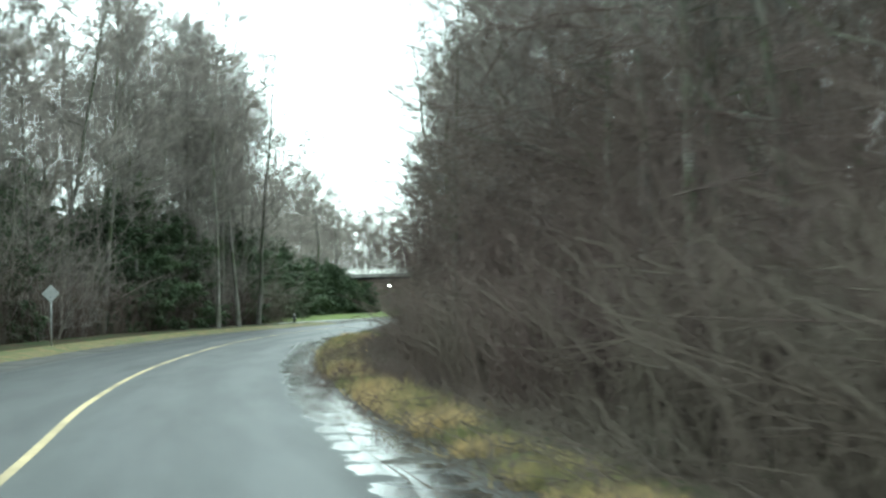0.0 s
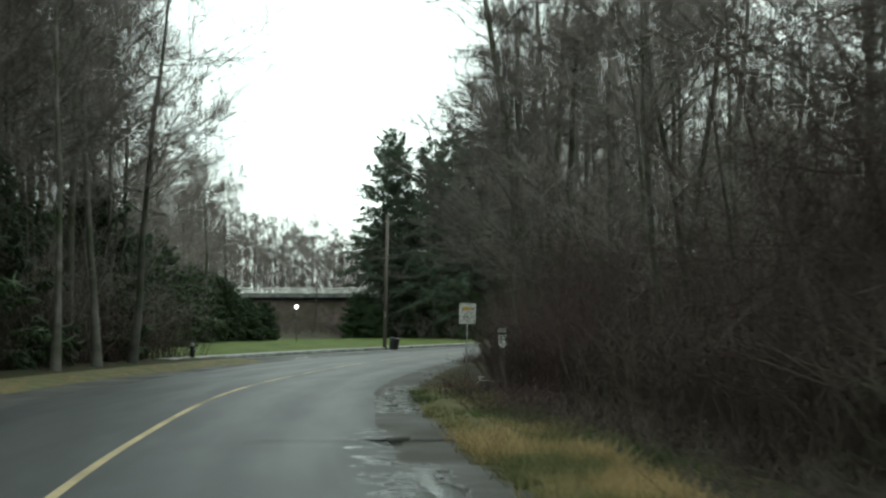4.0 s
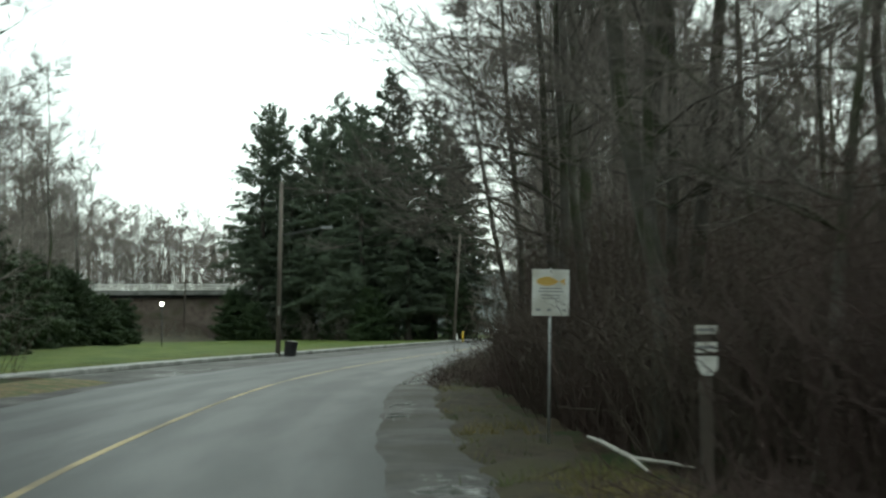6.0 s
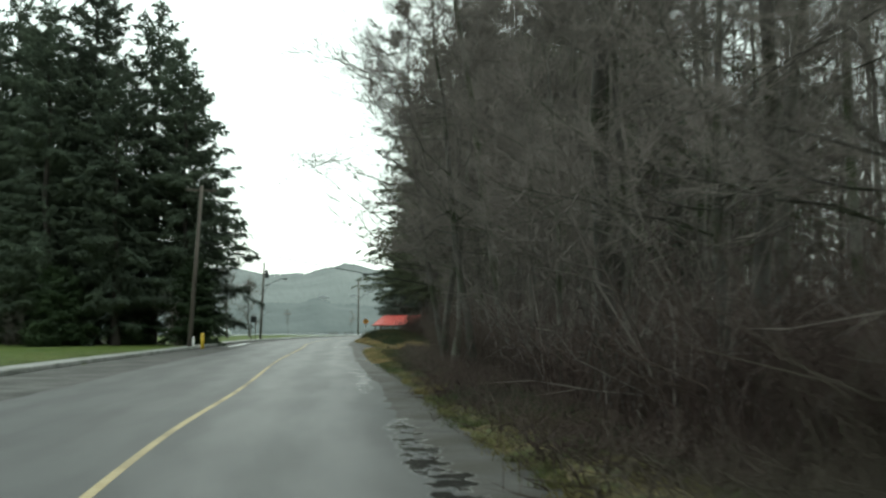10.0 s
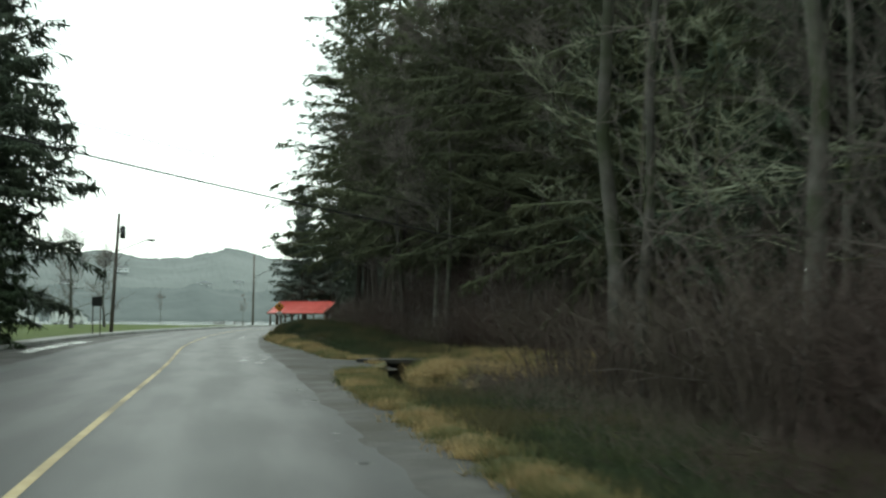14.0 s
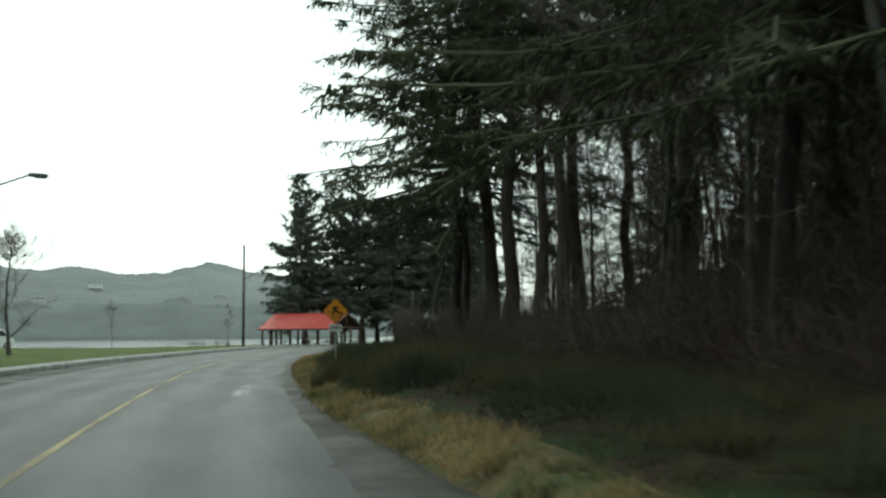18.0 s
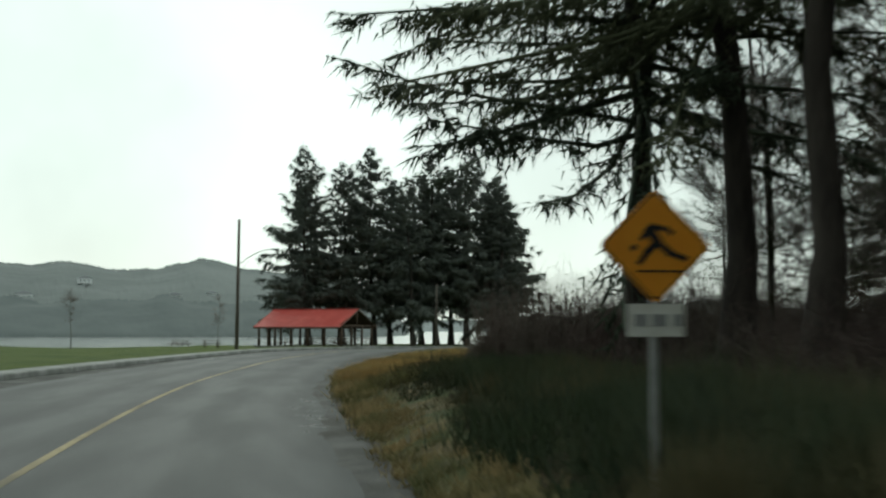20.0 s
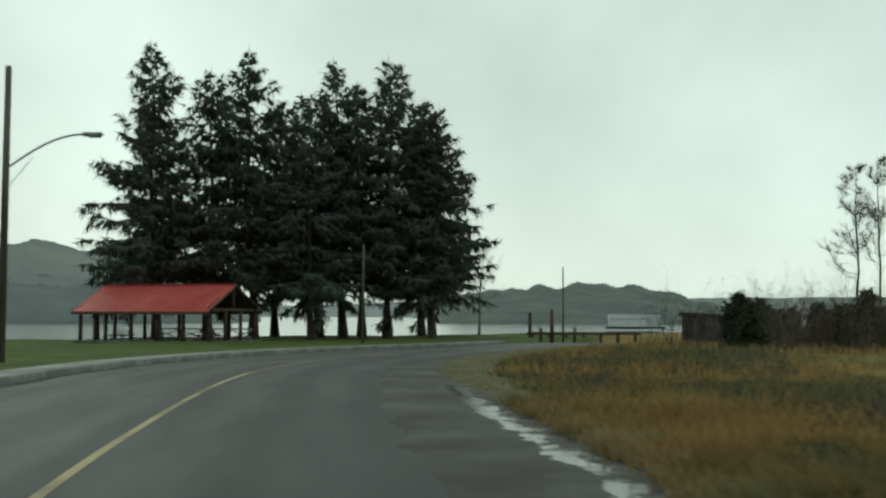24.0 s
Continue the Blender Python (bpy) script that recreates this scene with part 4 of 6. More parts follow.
# bare trees deep in the stand on the right
for i in range(80):
    x_, y_ = beside(190 + i * 0.7, rnd.uniform(19, 42))
    deep_wood.put(0, x_, y_, rnd.uniform(0.8, 1.1))
for i in range(70):
    deep_wood.put(0, rnd.uniform(74, 112), rnd.uniform(232, 262), rnd.uniform(0.7, 1.0))
for i in range(30):
    alder_open.put(i, rnd.uniform(66, 82), rnd.uniform(236, 252), rnd.uniform(0.6, 0.9), i * 1.1, (rnd.uniform(-0.1, 0.1), rnd.uniform(-0.1, 0.1)))
# the row of slim trees behind the overpass
for i in range(170):
    deep_wood.put(rnd.randrange(3), -62 + i * 0.53 + rnd.uniform(-1, 1), rnd.uniform(286, 312), rnd.uniform(0.85, 1.1), rnd.uniform(0, 6.28))
for i in range(60):
    deep_wood.put(0, -30 + i * 0.85, rnd.uniform(300, 335), rnd.uniform(0.8, 1.05))

# wide-branching trees at the edge, reaching over the road
y = 78
while y < 163:
    x_, y_ = beside(y, wood_front(y) + rnd.uniform(0.6, 2.0))
    nrm = RN[at_y(y)]
    out = rnd.uniform(-0.06, 0.02) if y < 98 else rnd.uniform(0.05, 0.15)
    edge_alder.put(rnd.randrange(3), x_, y_, rnd.uniform(0.8, 1.1), rnd.uniform(0, 6.28), (out * nrm[1], -out * nrm[0]))
    y += rnd.uniform(3.5, 6)
for y, o, s_, out in ((150, 6.9, 1.05, 0.12), (155, 6.8, 1.15, 0.14), (159, 6.9, 1.1, 0.16), (163, 7.4, 1.0, 0.1)):
    x_, y_ = beside(y, o)
    nrm = RN[at_y(y)]
    edge_alder.put(int(y), x_, y_, s_, y, (out * nrm[1], -out * nrm[0]))
y = 6.0
while y < 68:
    x_, y_ = beside(y, wood_front(y) + rnd.uniform(3.5, 7))
    dark_shrubs.put(rnd.randrange(3), x_, y_, rnd.uniform(1.3, 1.8), rnd.uniform(0, 6.28))
    y += rnd.uniform(1.8, 3.0)
y = 38.0
while y < 104:
    x_, y_ = beside(y, -rnd.uniform(10.3, 13.5))
    shrubs.put(rnd.randrange(3), x_, y_, rnd.uniform(0.9, 1.5), rnd.uniform(0, 6.28))
    y += rnd.uniform(1.8, 3.2)
y = 40.0
while y < 107:
    x_, y_ = beside(y, -rnd.uniform(11.5, 17))
    shrubs.put(rnd.randrange(3), x_, y_, rnd.uniform(1.0, 1.5), rnd.uniform(0, 6.28))
    y += rnd.uniform(1.8, 3.0)
for i, (y, o) in enumerate([(84, 8.2), (88.5, 7.9), (94, 8.0)]):
    x_, y_ = beside(y, o)
    nrm = RN[at_y(y)]
    alder_open.put(1 + 2 * i, x_, y_, 1.0, i * 2.2, (0.1 * nrm[1], -0.1 * nrm[0]))
# tall shrubs inside the wood on the right
y = 66.0
while y < 188:
    x_, y_ = beside(y, wood_front(y) + rnd.uniform(6, 24))
    shrubs.put(rnd.randrange(3), x_, y_, rnd.uniform(1.0, 1.7), rnd.uniform(0, 6.28))
    y += rnd.uniform(2.6, 4.2)
for i, (y_, o) in enumerate([(187, 14), (193, 14.5), (200, 14.5), (181, 14.5)]):
    x_, yy_ = beside(y_, o)
    mossy.put(i, x_, yy_, rnd.uniform(0.85, 1.1), i * 1.4, (rnd.uniform(-0.1, 0.1), -0.08))

# ---- spruces ----
SPRUCE = "tall dark green spruce with drooping boughs"
spruce = Grower([make_tree("spruce_tree", conifer_arrays(70 + i, H, R, low, w, 5, spray=(0.35, 0.8), wide=0.06, ragged_=0.5), (M_CONBARK, M_NEEDLE), SPRUCE, "conifer", "spruces") for i, (H, R, low, w) in
                 enumerate([(30, 5.9, 0.16, 215), (27, 5.5, 0.08, 210), (32, 6.1, 0.22, 210)])])
grove = Grower([make_tree("spruce_tree", conifer_arrays(80 + i, H, R, low, w, 4, spray=(0.4, 0.95), wide=0.075, ragged_=0.5, full=0.7), (M_CONBARK, M_GROVE), "spruce paled by painted mist, with ragged boughs and a bare lower trunk", "conifer", "spruces of the grove by the water") for i, (H, R, low, w) in
                enumerate([(25, 6.0, 0.2, 165), (26, 6.5, 0.24, 170), (24, 5.8, 0.18, 165)])])
edge_spruce = Grower([make_tree("spruce_tree", conifer_arrays(60 + i, H, R, low, w, 7, spray=(0.15, 0.38), wide=0.024, ragged_=0.5, r=rr, per=7), (M_CONBARK, M_MOSSNEEDLE_LIGHT), "tall spruce, bare lower trunk, sparse drooping mossy boughs lightened in colour", "conifer", "spruces") for i, (H, R, low, w, rr) in
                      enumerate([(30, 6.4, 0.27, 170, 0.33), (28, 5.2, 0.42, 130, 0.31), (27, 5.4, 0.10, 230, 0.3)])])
# the clump behind the lawn on the left
for i, (x_, y_, s) in enumerate([(4.6, 249.4, 1.13), (12.2, 246.4, 1.2), (8.5, 254, 1.1), (15.5, 243, 1.15), (18, 236, 1.18), (21, 228, 1.12), (17, 225, 1.0), (21.5, 221, 0.95), (25.5, 226, 0.98), (27.9, 220.5, 0.89), (28.8, 223.5, 0.91), (13, 237, 0.95), (20.5, 231, 0.95), (9, 243, 0.9)]):
    spruce.put(i, x_, y_, s, i * 1.7)
# the stand on the road's right side: dense spruces at its front, open ones and alders behind
for i, (y_, o, s) in enumerate([(187, 17, 0.75), (197, 17, 0.7), (180, 21, 0.8)]):
    x_, yy_ = beside(y_, o)
    spruce.put(i + 1, x_, yy_, s, i * 2.1)
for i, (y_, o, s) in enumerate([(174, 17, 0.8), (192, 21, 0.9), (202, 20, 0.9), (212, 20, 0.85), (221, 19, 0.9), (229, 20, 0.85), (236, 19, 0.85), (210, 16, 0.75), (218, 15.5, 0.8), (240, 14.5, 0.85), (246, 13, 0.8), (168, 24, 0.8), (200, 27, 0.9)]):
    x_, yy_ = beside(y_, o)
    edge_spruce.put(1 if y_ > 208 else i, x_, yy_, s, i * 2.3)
y = 190
while y < 246:
    x_, y_ = beside(y, wood_front(y) + rnd.uniform(3, 16))
    alder_open.put(rnd.randrange(4), x_, y_, rnd.uniform(0.7, 1.0), rnd.uniform(0, 6.28), (rnd.uniform(-0.08, 0.08), rnd.uniform(-0.12, 0.04)))
    y += 3.4
for i in range(34):
    x_, y_ = beside(192 + i * 1.25, rnd.uniform(15, 30))
    alder_near.put(rnd.randrange(5), x_, y_, rnd.uniform(0.75, 1.05), rnd.uniform(0, 6.28), (rnd.uniform(-0.06, 0.06), rnd.uniform(-0.06, 0.06)))
for i in range(46):
    x_ = rnd.uniform(50, 73)
    y_ = rnd.uniform(212, 224 + (x_ - 43) * 0.75)
    if offset_of([(x_, y_)])[0][0] > 15:
        dark_shrubs.put(i, x_, y_, rnd.uniform(1.2, 2.1), i * 1.3)
for i in range(30):
    y = 201 + i * 1.25
    x_, y_ = beside(y, rnd.uniform(10.8, 14.5))
    (shrubs if i % 2 else dark_shrubs).put(i, x_, y_, rnd.uniform(0.5, 0.95), rnd.uniform(0, 6.28))
for i in range(6):
    y = 204 + i * 6
    x_, y_ = beside(y, rnd.uniform(11.0, 14.0))
    alder_near.put(rnd.randrange(5), x_, y_, rnd.uniform(0.75, 0.95), rnd.uniform(0, 6.28), (rnd.uniform(-0.05, 0.05), rnd.uniform(-0.05, 0.05)))
for i in range(60):
    y = 122 + i * 1.05
    x_, y_ = beside(y, wood_front(y) + rnd.uniform(12, 42))
    if i % 2 or y > 150:
        (alder_near if i % 2 else dark_shrubs).put(i, x_, y_, rnd.uniform(0.9, 1.2) if i % 2 else rnd.uniform(1.3, 2.0), rnd.uniform(0, 6.28))
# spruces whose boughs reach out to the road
front_spruce = Grower([make_tree("spruce_tree", conifer_arrays(65 + i, H, R, low, w, 6, spray=(0.2, 0.5), wide=0.035, ragged_=0.55, r=0.22, per=5), (M_CONBARK, M_MOSSNEEDLE_LIGHT), "tall spruce at the road, long drooping mossy boughs lightened in colour", "conifer", "spruces") for i, (H, R, low, w) in enumerate([(29, 6.6, 0.17, 200), (31, 7.0, 0.2, 205)])])
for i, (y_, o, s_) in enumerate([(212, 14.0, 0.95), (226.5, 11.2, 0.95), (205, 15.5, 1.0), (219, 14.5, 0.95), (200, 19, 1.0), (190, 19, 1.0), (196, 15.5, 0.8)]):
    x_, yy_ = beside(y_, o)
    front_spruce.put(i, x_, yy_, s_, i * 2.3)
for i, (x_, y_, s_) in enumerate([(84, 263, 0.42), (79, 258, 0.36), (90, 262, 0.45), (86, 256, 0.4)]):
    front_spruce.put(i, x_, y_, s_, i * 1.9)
reach_spruce = Grower([make_tree("spruce_tree", conifer_arrays(60, 30, 7.9, 0.22, 150, 6, spray=(0.18, 0.42), wide=0.028, ragged_=0.25, r=0.27, per=6, rise=1.0), (M_CONBARK, M_NEEDLE), "old spruce with long boughs hanging out over the road", "conifer", "spruces")])
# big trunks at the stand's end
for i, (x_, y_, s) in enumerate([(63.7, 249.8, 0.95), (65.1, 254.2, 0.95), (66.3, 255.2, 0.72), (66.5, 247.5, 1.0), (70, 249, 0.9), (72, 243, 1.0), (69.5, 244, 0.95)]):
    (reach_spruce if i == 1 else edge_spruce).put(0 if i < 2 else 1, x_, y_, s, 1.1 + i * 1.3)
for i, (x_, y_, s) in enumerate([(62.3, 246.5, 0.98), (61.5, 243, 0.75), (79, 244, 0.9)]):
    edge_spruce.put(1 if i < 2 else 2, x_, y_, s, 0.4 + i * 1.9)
for i in range(5):
    x_ = 69.5 + i * 2.4
    edge_alder.put(i, x_, 243.1 + (x_ - 50.6) * 0.78 - rnd.uniform(1.5, 5), rnd.uniform(0.55, 0.8), i * 1.7)
for i, (x_, y_, s) in enumerate([(70.5, 257, 0.5), (71, 254, 0.6), (74, 256, 0.55), (76, 253, 0.6)]):
    edge_alder.put(i, x_, y_, s, i * 1.3)
# young dense evergreens in the wood on the left and beside the lawn
bushy = Grower([make_tree("evergreen_bush", conifer_arrays(90 + i, H, R, 0.02, 240, 6, r=0.12, spray=(0.25, 0.6), wide=0.06, full=0.45), (M_CONBARK, M_LEAF), "bushy dark evergreen at the foot of the wood", "evergreen", "evergreens in the undergrowth") for i, (H, R) in enumerate([(9, 3.4), (7, 3.2)])])
for i in range(24):
    x_, y_ = beside(34 + i * 3.0, -rnd.uniform(12, 18))
    bushy.put(i, x_, y_, rnd.uniform(0.75, 1.2), i * 1.3)
for i in range(26):
    y_ = 110 + i * 5.6
    bushy.put(i, -20.5 + 0.035 * (y_ - 130) - rnd.uniform(0, 7), y_, rnd.uniform(0.7, 1.15), i * 1.7)
for i in range(7):
    bushy.put(i, 2 + i * 4.2, 252 - i * 5.5 + rnd.uniform(-3, 3), rnd.uniform(0.6, 0.9), i * 1.1)
for i, (x_, y_, s_) in enumerate([(-17, 196, 0.8), (-14.5, 205, 0.75), (-19, 188, 0.9), (-12.5, 214, 0.7), (0.5, 240, 0.75), (3.5, 236, 0.7)]):
    bushy.put(i, x_, y_, s_, i * 1.3)
bushy.put(1, 17, 221, 0.9, 2.0)
# the grove behind the pavilion
for i, (x_, y_, s) in enumerate([(118.7, 384.6, 1.05), (128.4, 384.5, 1.04), (132, 380, 0.95), (136.7, 381.9, 1.06), (141, 385, 0.98), (145.1, 378.8, 0.98), (122, 391, 0.9), (134, 390, 0.92), (150.8, 388, 1.05), (138, 388, 0.98), (139.5, 378.5, 1.03), (142.5, 375.5, 0.92), (123, 383, 0.98)]):
    grove.put(i, x_, y_, s, i * 1.9)
# brown shrubs at the foot of the spruces
for i in range(22):
    shrubs.put(i, 66 + rnd.uniform(0, 16), 234 + rnd.uniform(0, 16), rnd.uniform(0.8, 1.2), i * 1.7)
for i in range(16):
    shrubs.put(i, -1 + i * 1.75 + rnd.uniform(-1, 1), 247 - i * 1.9 + rnd.uniform(-2, 2), rnd.uniform(0.6, 1.0), i * 1.1)
# dark bushes beyond the field
for i in range(34):
    a_, r_ = radians(rnd.uniform(51.5, 66)), rnd.uniform(58, 88)
    shrubs.put(i, 67.9 + r_ * math.sin(a_), 279.3 + r_ * math.cos(a_), rnd.uniform(0.35, 0.55), i * 1.3)
for i in range(44):
    a_, r_ = radians(rnd.uniform(51, 66)), rnd.uniform(66, 100)
    bushy.put(i, 67.9 + r_ * math.sin(a_), 279.3 + r_ * math.cos(a_), rnd.uniform(0.22, 0.36), i * 1.3)
for g in (alder_near, alder_mid, shrubs, dark_shrubs, front_spruce, reach_spruce, spruce, grove, bushy, alder_open, edge_spruce, edge_alder, mossy):
    g.drop_unused()


# ---- undergrowth: stuff nobody could count ----
def thicket(name, label, places, heights, seed, mat, stems=1, side=4, lean=0.5):
    rng = np.random.default_rng(seed)
    b = np.asarray(places, float)
    n = len(b)
    h = np.asarray(heights, float)
    base = np.c_[b, lay(b[:, 0], b[:, 1]) - 0.5]
    d = unit(np.c_[rng.normal(0, lean * 0.5, (n, 2)), np.ones(n)])
    mid = base + d * (h * 0.6)[:, None]
    d2 = unit(d + np.c_[rng.normal(0, lean, (n, 2)), rng.uniform(-0.7, 0.2, n)])
    top = mid + d2 * (h * 0.55)[:, None]
    g1 = prisms(base, mid, 0.014, 0.010, 3)
    g2 = prisms(mid, top, 0.010, None, 3)
    who = np.repeat(np.arange(n), side)
    u = rng.uniform(0.25, 1.0, len(who))[:, None]
    p = np.where(u < 0.5, base[who] + (mid - base)[who] * (u * 2), mid[who] + (top - mid)[who] * (u * 2 - 1))
    g3 = prisms(p, p + unit(rng.normal(0, 1, (len(who), 3)) + np.array([0, 0, 0.25])) * rng.uniform(0.25, 0.8, len(who))[:, None], 0.007, None, 3)
    v, t = merge(g1, g2, g3)
    return tagged(new(name, fast_data(name, v, t, mat)), label, "undergrowth", kind="stuff")


def scatter(y0, y1, o0, o1, count, seed, left=False):
    rng = np.random.default_rng(seed)
    yy = rng.uniform(y0, y1, count)
    i = np.array([at_y(t) for t in yy])
    f = np.interp(yy, FRONT_Y, FRONT_O) if not left else np.zeros(count)
    o = f + rng.uniform(o0, o1, count) if not left else rng.uniform(o0, o1, count)
    return RL[i] + RN[i] * o[:, None]


def heights_for(p, lo, hi, seed):
    rng = np.random.default_rng(int(seed))
    w = np.array([noise.noise((a * 0.12, b * 0.12, seed)) for a, b in p]) * 0.5 + 0.5
    return (lo + (hi - lo) * w) * rng.uniform(0.7, 1.2, len(p))


p = np.c_[np.random.default_rng(15).uniform(92, 165, 9000), np.random.default_rng(16).uniform(282, 345, 9000)]
dx, dy = p[:, 0] - 67.9, p[:, 1] - 279.3
turn = np.degrees(np.arctan2(dx, dy))
p = p[(np.hypot(dx, dy) > 52) & (turn > 50.5 + 4 * np.sin(dx * 0.3)) & (turn < 75)]
thicket("bramble_thicket", "dark bushes along the far side of the field", p, heights_for(p, 2.0, 5.0, 39.0), 223, M_THICKET)
for i, (y0, y1, o0, o1, cnt, lo, hi) in enumerate([(4, 60, 0.0, 6, 6500, 1.6, 3.6), (60, 120, 0.0, 6, 6500, 1.6, 3.8), (120, 188, 0.0, 8, 7500, 1.6, 3.8), (196, 246, -0.6, 9, 11000, 0.8, 4.2), (244, 264, 0.3, 20, 4500, 1.6, 3.0), (262, 285, 0.2, 14, 7000, 2.5, 3.3)]):
    p = scatter(y0, y1, o0, o1, cnt, 100 + i)
    tall = heights_for(p, lo, hi, 3.0 + i) * (1 - 0.6 * step(p[:, 1], 268, 280))
    thicket("bramble_thicket", "dense reddish-brown bramble thicket beside the road", p, tall, 200 + i, M_THICKET, lean=0.2 if y0 > 250 else 0.5)
p = scatter(276, 298, 0.4, 15, 2600, 131)
thicket("low_brush", "low brown brush among the field's tawny grass", p, heights_for(p, 0.7, 1.2, 41.0), 231, M_THICKET, side=5, lean=0.6)
p = scatter(4, 76, -1.9, 0.4, 3000, 116)
thicket("fallen_twigs", "low dead twigs and shoots on the leaf litter", p, heights_for(p, 0.6, 1.1, 23.0), 216, M_THICKET, side=5, lean=0.9)
p = scatter(98, 186, -1.7, 0.3, 4500, 115)
thicket("fallen_twigs", "low dead brambles along the wood's foot", p, heights_for(p, 0.6, 1.3, 27.0), 215, M_THICKET, side=5, lean=0.9)
p = scatter(62, 114, 1.5, 11, 5000, 114)
thicket("bramble_thicket", "tall dark shoots crowding the wood's edge", p, heights_for(p, 2.8, 6.5, 33.0), 214, M_THICKET, side=6)
p = scatter(194, 250, 6, 32, 6000, 117)
thicket("bramble_thicket", "dark tangle of shoots under the spruces", p, heights_for(p, 2.5, 6.0, 17.0), 217, M_THICKET)
p = scatter(60, 188, 6, 30, 3500, 118)
thicket("bramble_thicket", "dark tangle of shoots under the bare trees", p, heights_for(p, 2.2, 5.5, 13.0), 218, M_THICKET)
p = scatter(18, 108, -18.5, -10.0, 9000, 120, True)
thicket("bramble_thicket", "dark brown thicket at the foot of the wood", p, heights_for(p, 2.2, 6.0, 9.0), 220, M_THICKET)
p = np.c_[np.random.default_rng(5).uniform(-40, -19, 3500), np.random.default_rng(6).uniform(108, 245, 3500)]
thicket("bramble_thicket", "dark shrubs along the lawn's edge", p, heights_for(p, 2.5, 6.0, 19.0), 221, M_THICKET)
p = np.c_[np.random.default_rng(7).uniform(-24, 24, 3000), np.random.default_rng(8).uniform(246, 262, 3000)]
thicket("bramble_thicket", "brown brambles below the overpass", p, heights_for(p, 1.4, 3.4, 29.0), 222, M_THICKET)


# far rows of the wood, joined
def far_wood(name, places, seed):
    rng = np.random.default_rng(seed)
    models = [merge(*bare_arrays(seed + k, H, 0.15, 27, 7, 6, 0.28, 0.27, (0.6, 1.5), 1.6, elev=(4, 45))) for k, H in enumerate((19, 22, 17, 20))]
    out = []
    for k, (x, y, s) in enumerate(places):
        v, t = models[k % 4]
        a = rng.uniform(0, 6.28)
        c, q = math.cos(a) * s, math.sin(a) * s
        out.append((np.c_[v[:, 0] * c - v[:, 1] * q + x, v[:, 0] * q + v[:, 1] * c + y, v[:, 2] * s + float(lay(x, y)) - 0.2], t))
    v, t = merge(*out)
    tagged(new(name, fast_data(name, v, t, M_TWIG)), "further rows of bare winter trees deep in the wood", "woods", kind="stuff")


places = []
for y in np.arange(4, 190, 3.6):
    if y < 70 or rnd.random() < 0.5:
        places.append((*beside(y, wood_front(y) + rnd.uniform(27, 38)), 1.0))
    if y < 70 or rnd.random() < 0.35:
        places.append((*beside(y, wood_front(y) + rnd.uniform(38, 55)), 1.0))
far_wood("far_woods", places + JOINED, 300)


# ---- grass tufts ----
def tufts(name, label, places, seed, mat, h=(0.15, 0.45), blades=7, spread=0.12, width=0.008, droop=0.6):
    rng = np.random.default_rng(seed)
    places = np.asarray(places, float)
    lush = np.array([noise.noise((a * 0.7, b * 0.7, seed)) for a, b in places[:, :2]])
    places, lush = places[lush > -0.25], lush[lush > -0.25]
    lush = np.repeat(0.75 + 0.9 * np.clip(lush + 0.1, 0, 1), blades)
    b = np.repeat(np.asarray(places, float), blades, 0)
    n = len(b)
    b = b + np.c_[rng.normal(0, spread, (n, 2)), np.zeros(n)]
    hh = rng.uniform(*h, n) * lush
    d = np.c_[rng.normal(0, droop, (n, 2)), np.ones(n)]
    v, t = prisms(b, b + unit(d) * hh[:, None], width, None, 3)
    tagged(new(name, fast_data(name, v, t, mat)), label, "grass", kind="stuff")


def on_verge(y0, y1, count, seed, lo=0.3, hi=1.0, z=0.0):
    rng = np.random.default_rng(seed)
    yy = rng.uniform(y0, y1, count)
    i = np.array([at_y(t) for t in yy])
    w = np.interp(yy, FRONT_Y, FRONT_O)
    vi = np.interp(yy, VERGE_Y, VERGE_O) + 0.15
    o = vi + (w - vi) * rng.uniform(lo, hi, count)
    clear = (yy > 183) & (yy < 201) & (np.abs(o - channel(yy)) < 0.6)
    p = (RL[i] + RN[i] * o[:, None])[~clear]
    return np.c_[p, lay(p[:, 0], p[:, 1]) - 0.02 + z + bank(yy, o)[~clear]]


def on_field(count, seed):
    rng = np.random.default_rng(seed)
    p = np.c_[rng.uniform(72, 165, count * 3), rng.uniform(284, 345, count * 3)]
    o, _ = offset_of(p)
    near = np.hypot(p[:, 0] - 70, p[:, 1] - 282)
    keep = (o > 6.5) & (rng.uniform(0, 1, len(p)) < np.clip(18 / near, 0.08, 1))
    p = p[keep][:count]
    return np.c_[p, lay(p[:, 0], p[:, 1]) - 0.03]


tufts("straw_grass", "straw-yellow winter grass on the verge", on_verge(6, 60, 5000, 1, 0.0, 0.4), 401, M_STRAW, (0.12, 0.38), 8)
tufts("verge_grass", "short green and brown grass on the verge", np.r_[on_verge(55, 78, 900, 2, 0.0, 0.7), on_verge(78, 108, 160, 21, 0.1, 0.7), on_verge(108, 190, 4000, 22, 0.0, 0.7)], 402, M_GREENBLADE, (0.08, 0.25), 8)
tufts("straw_grass", "matted straw-yellow grass on the verge", on_verge(160, 300, 6000, 3, 0.0, 0.16), 403, M_STRAW, (0.10, 0.3), 8)
tufts("tawny_grass", "tawny orange winter grass on the bend's verge", on_verge(256, 300, 5000, 9, 0.0, 0.95), 408, M_TAWNY, (0.12, 0.4), 8)
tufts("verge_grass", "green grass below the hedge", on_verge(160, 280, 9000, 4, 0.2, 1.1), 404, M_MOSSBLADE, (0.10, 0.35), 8)
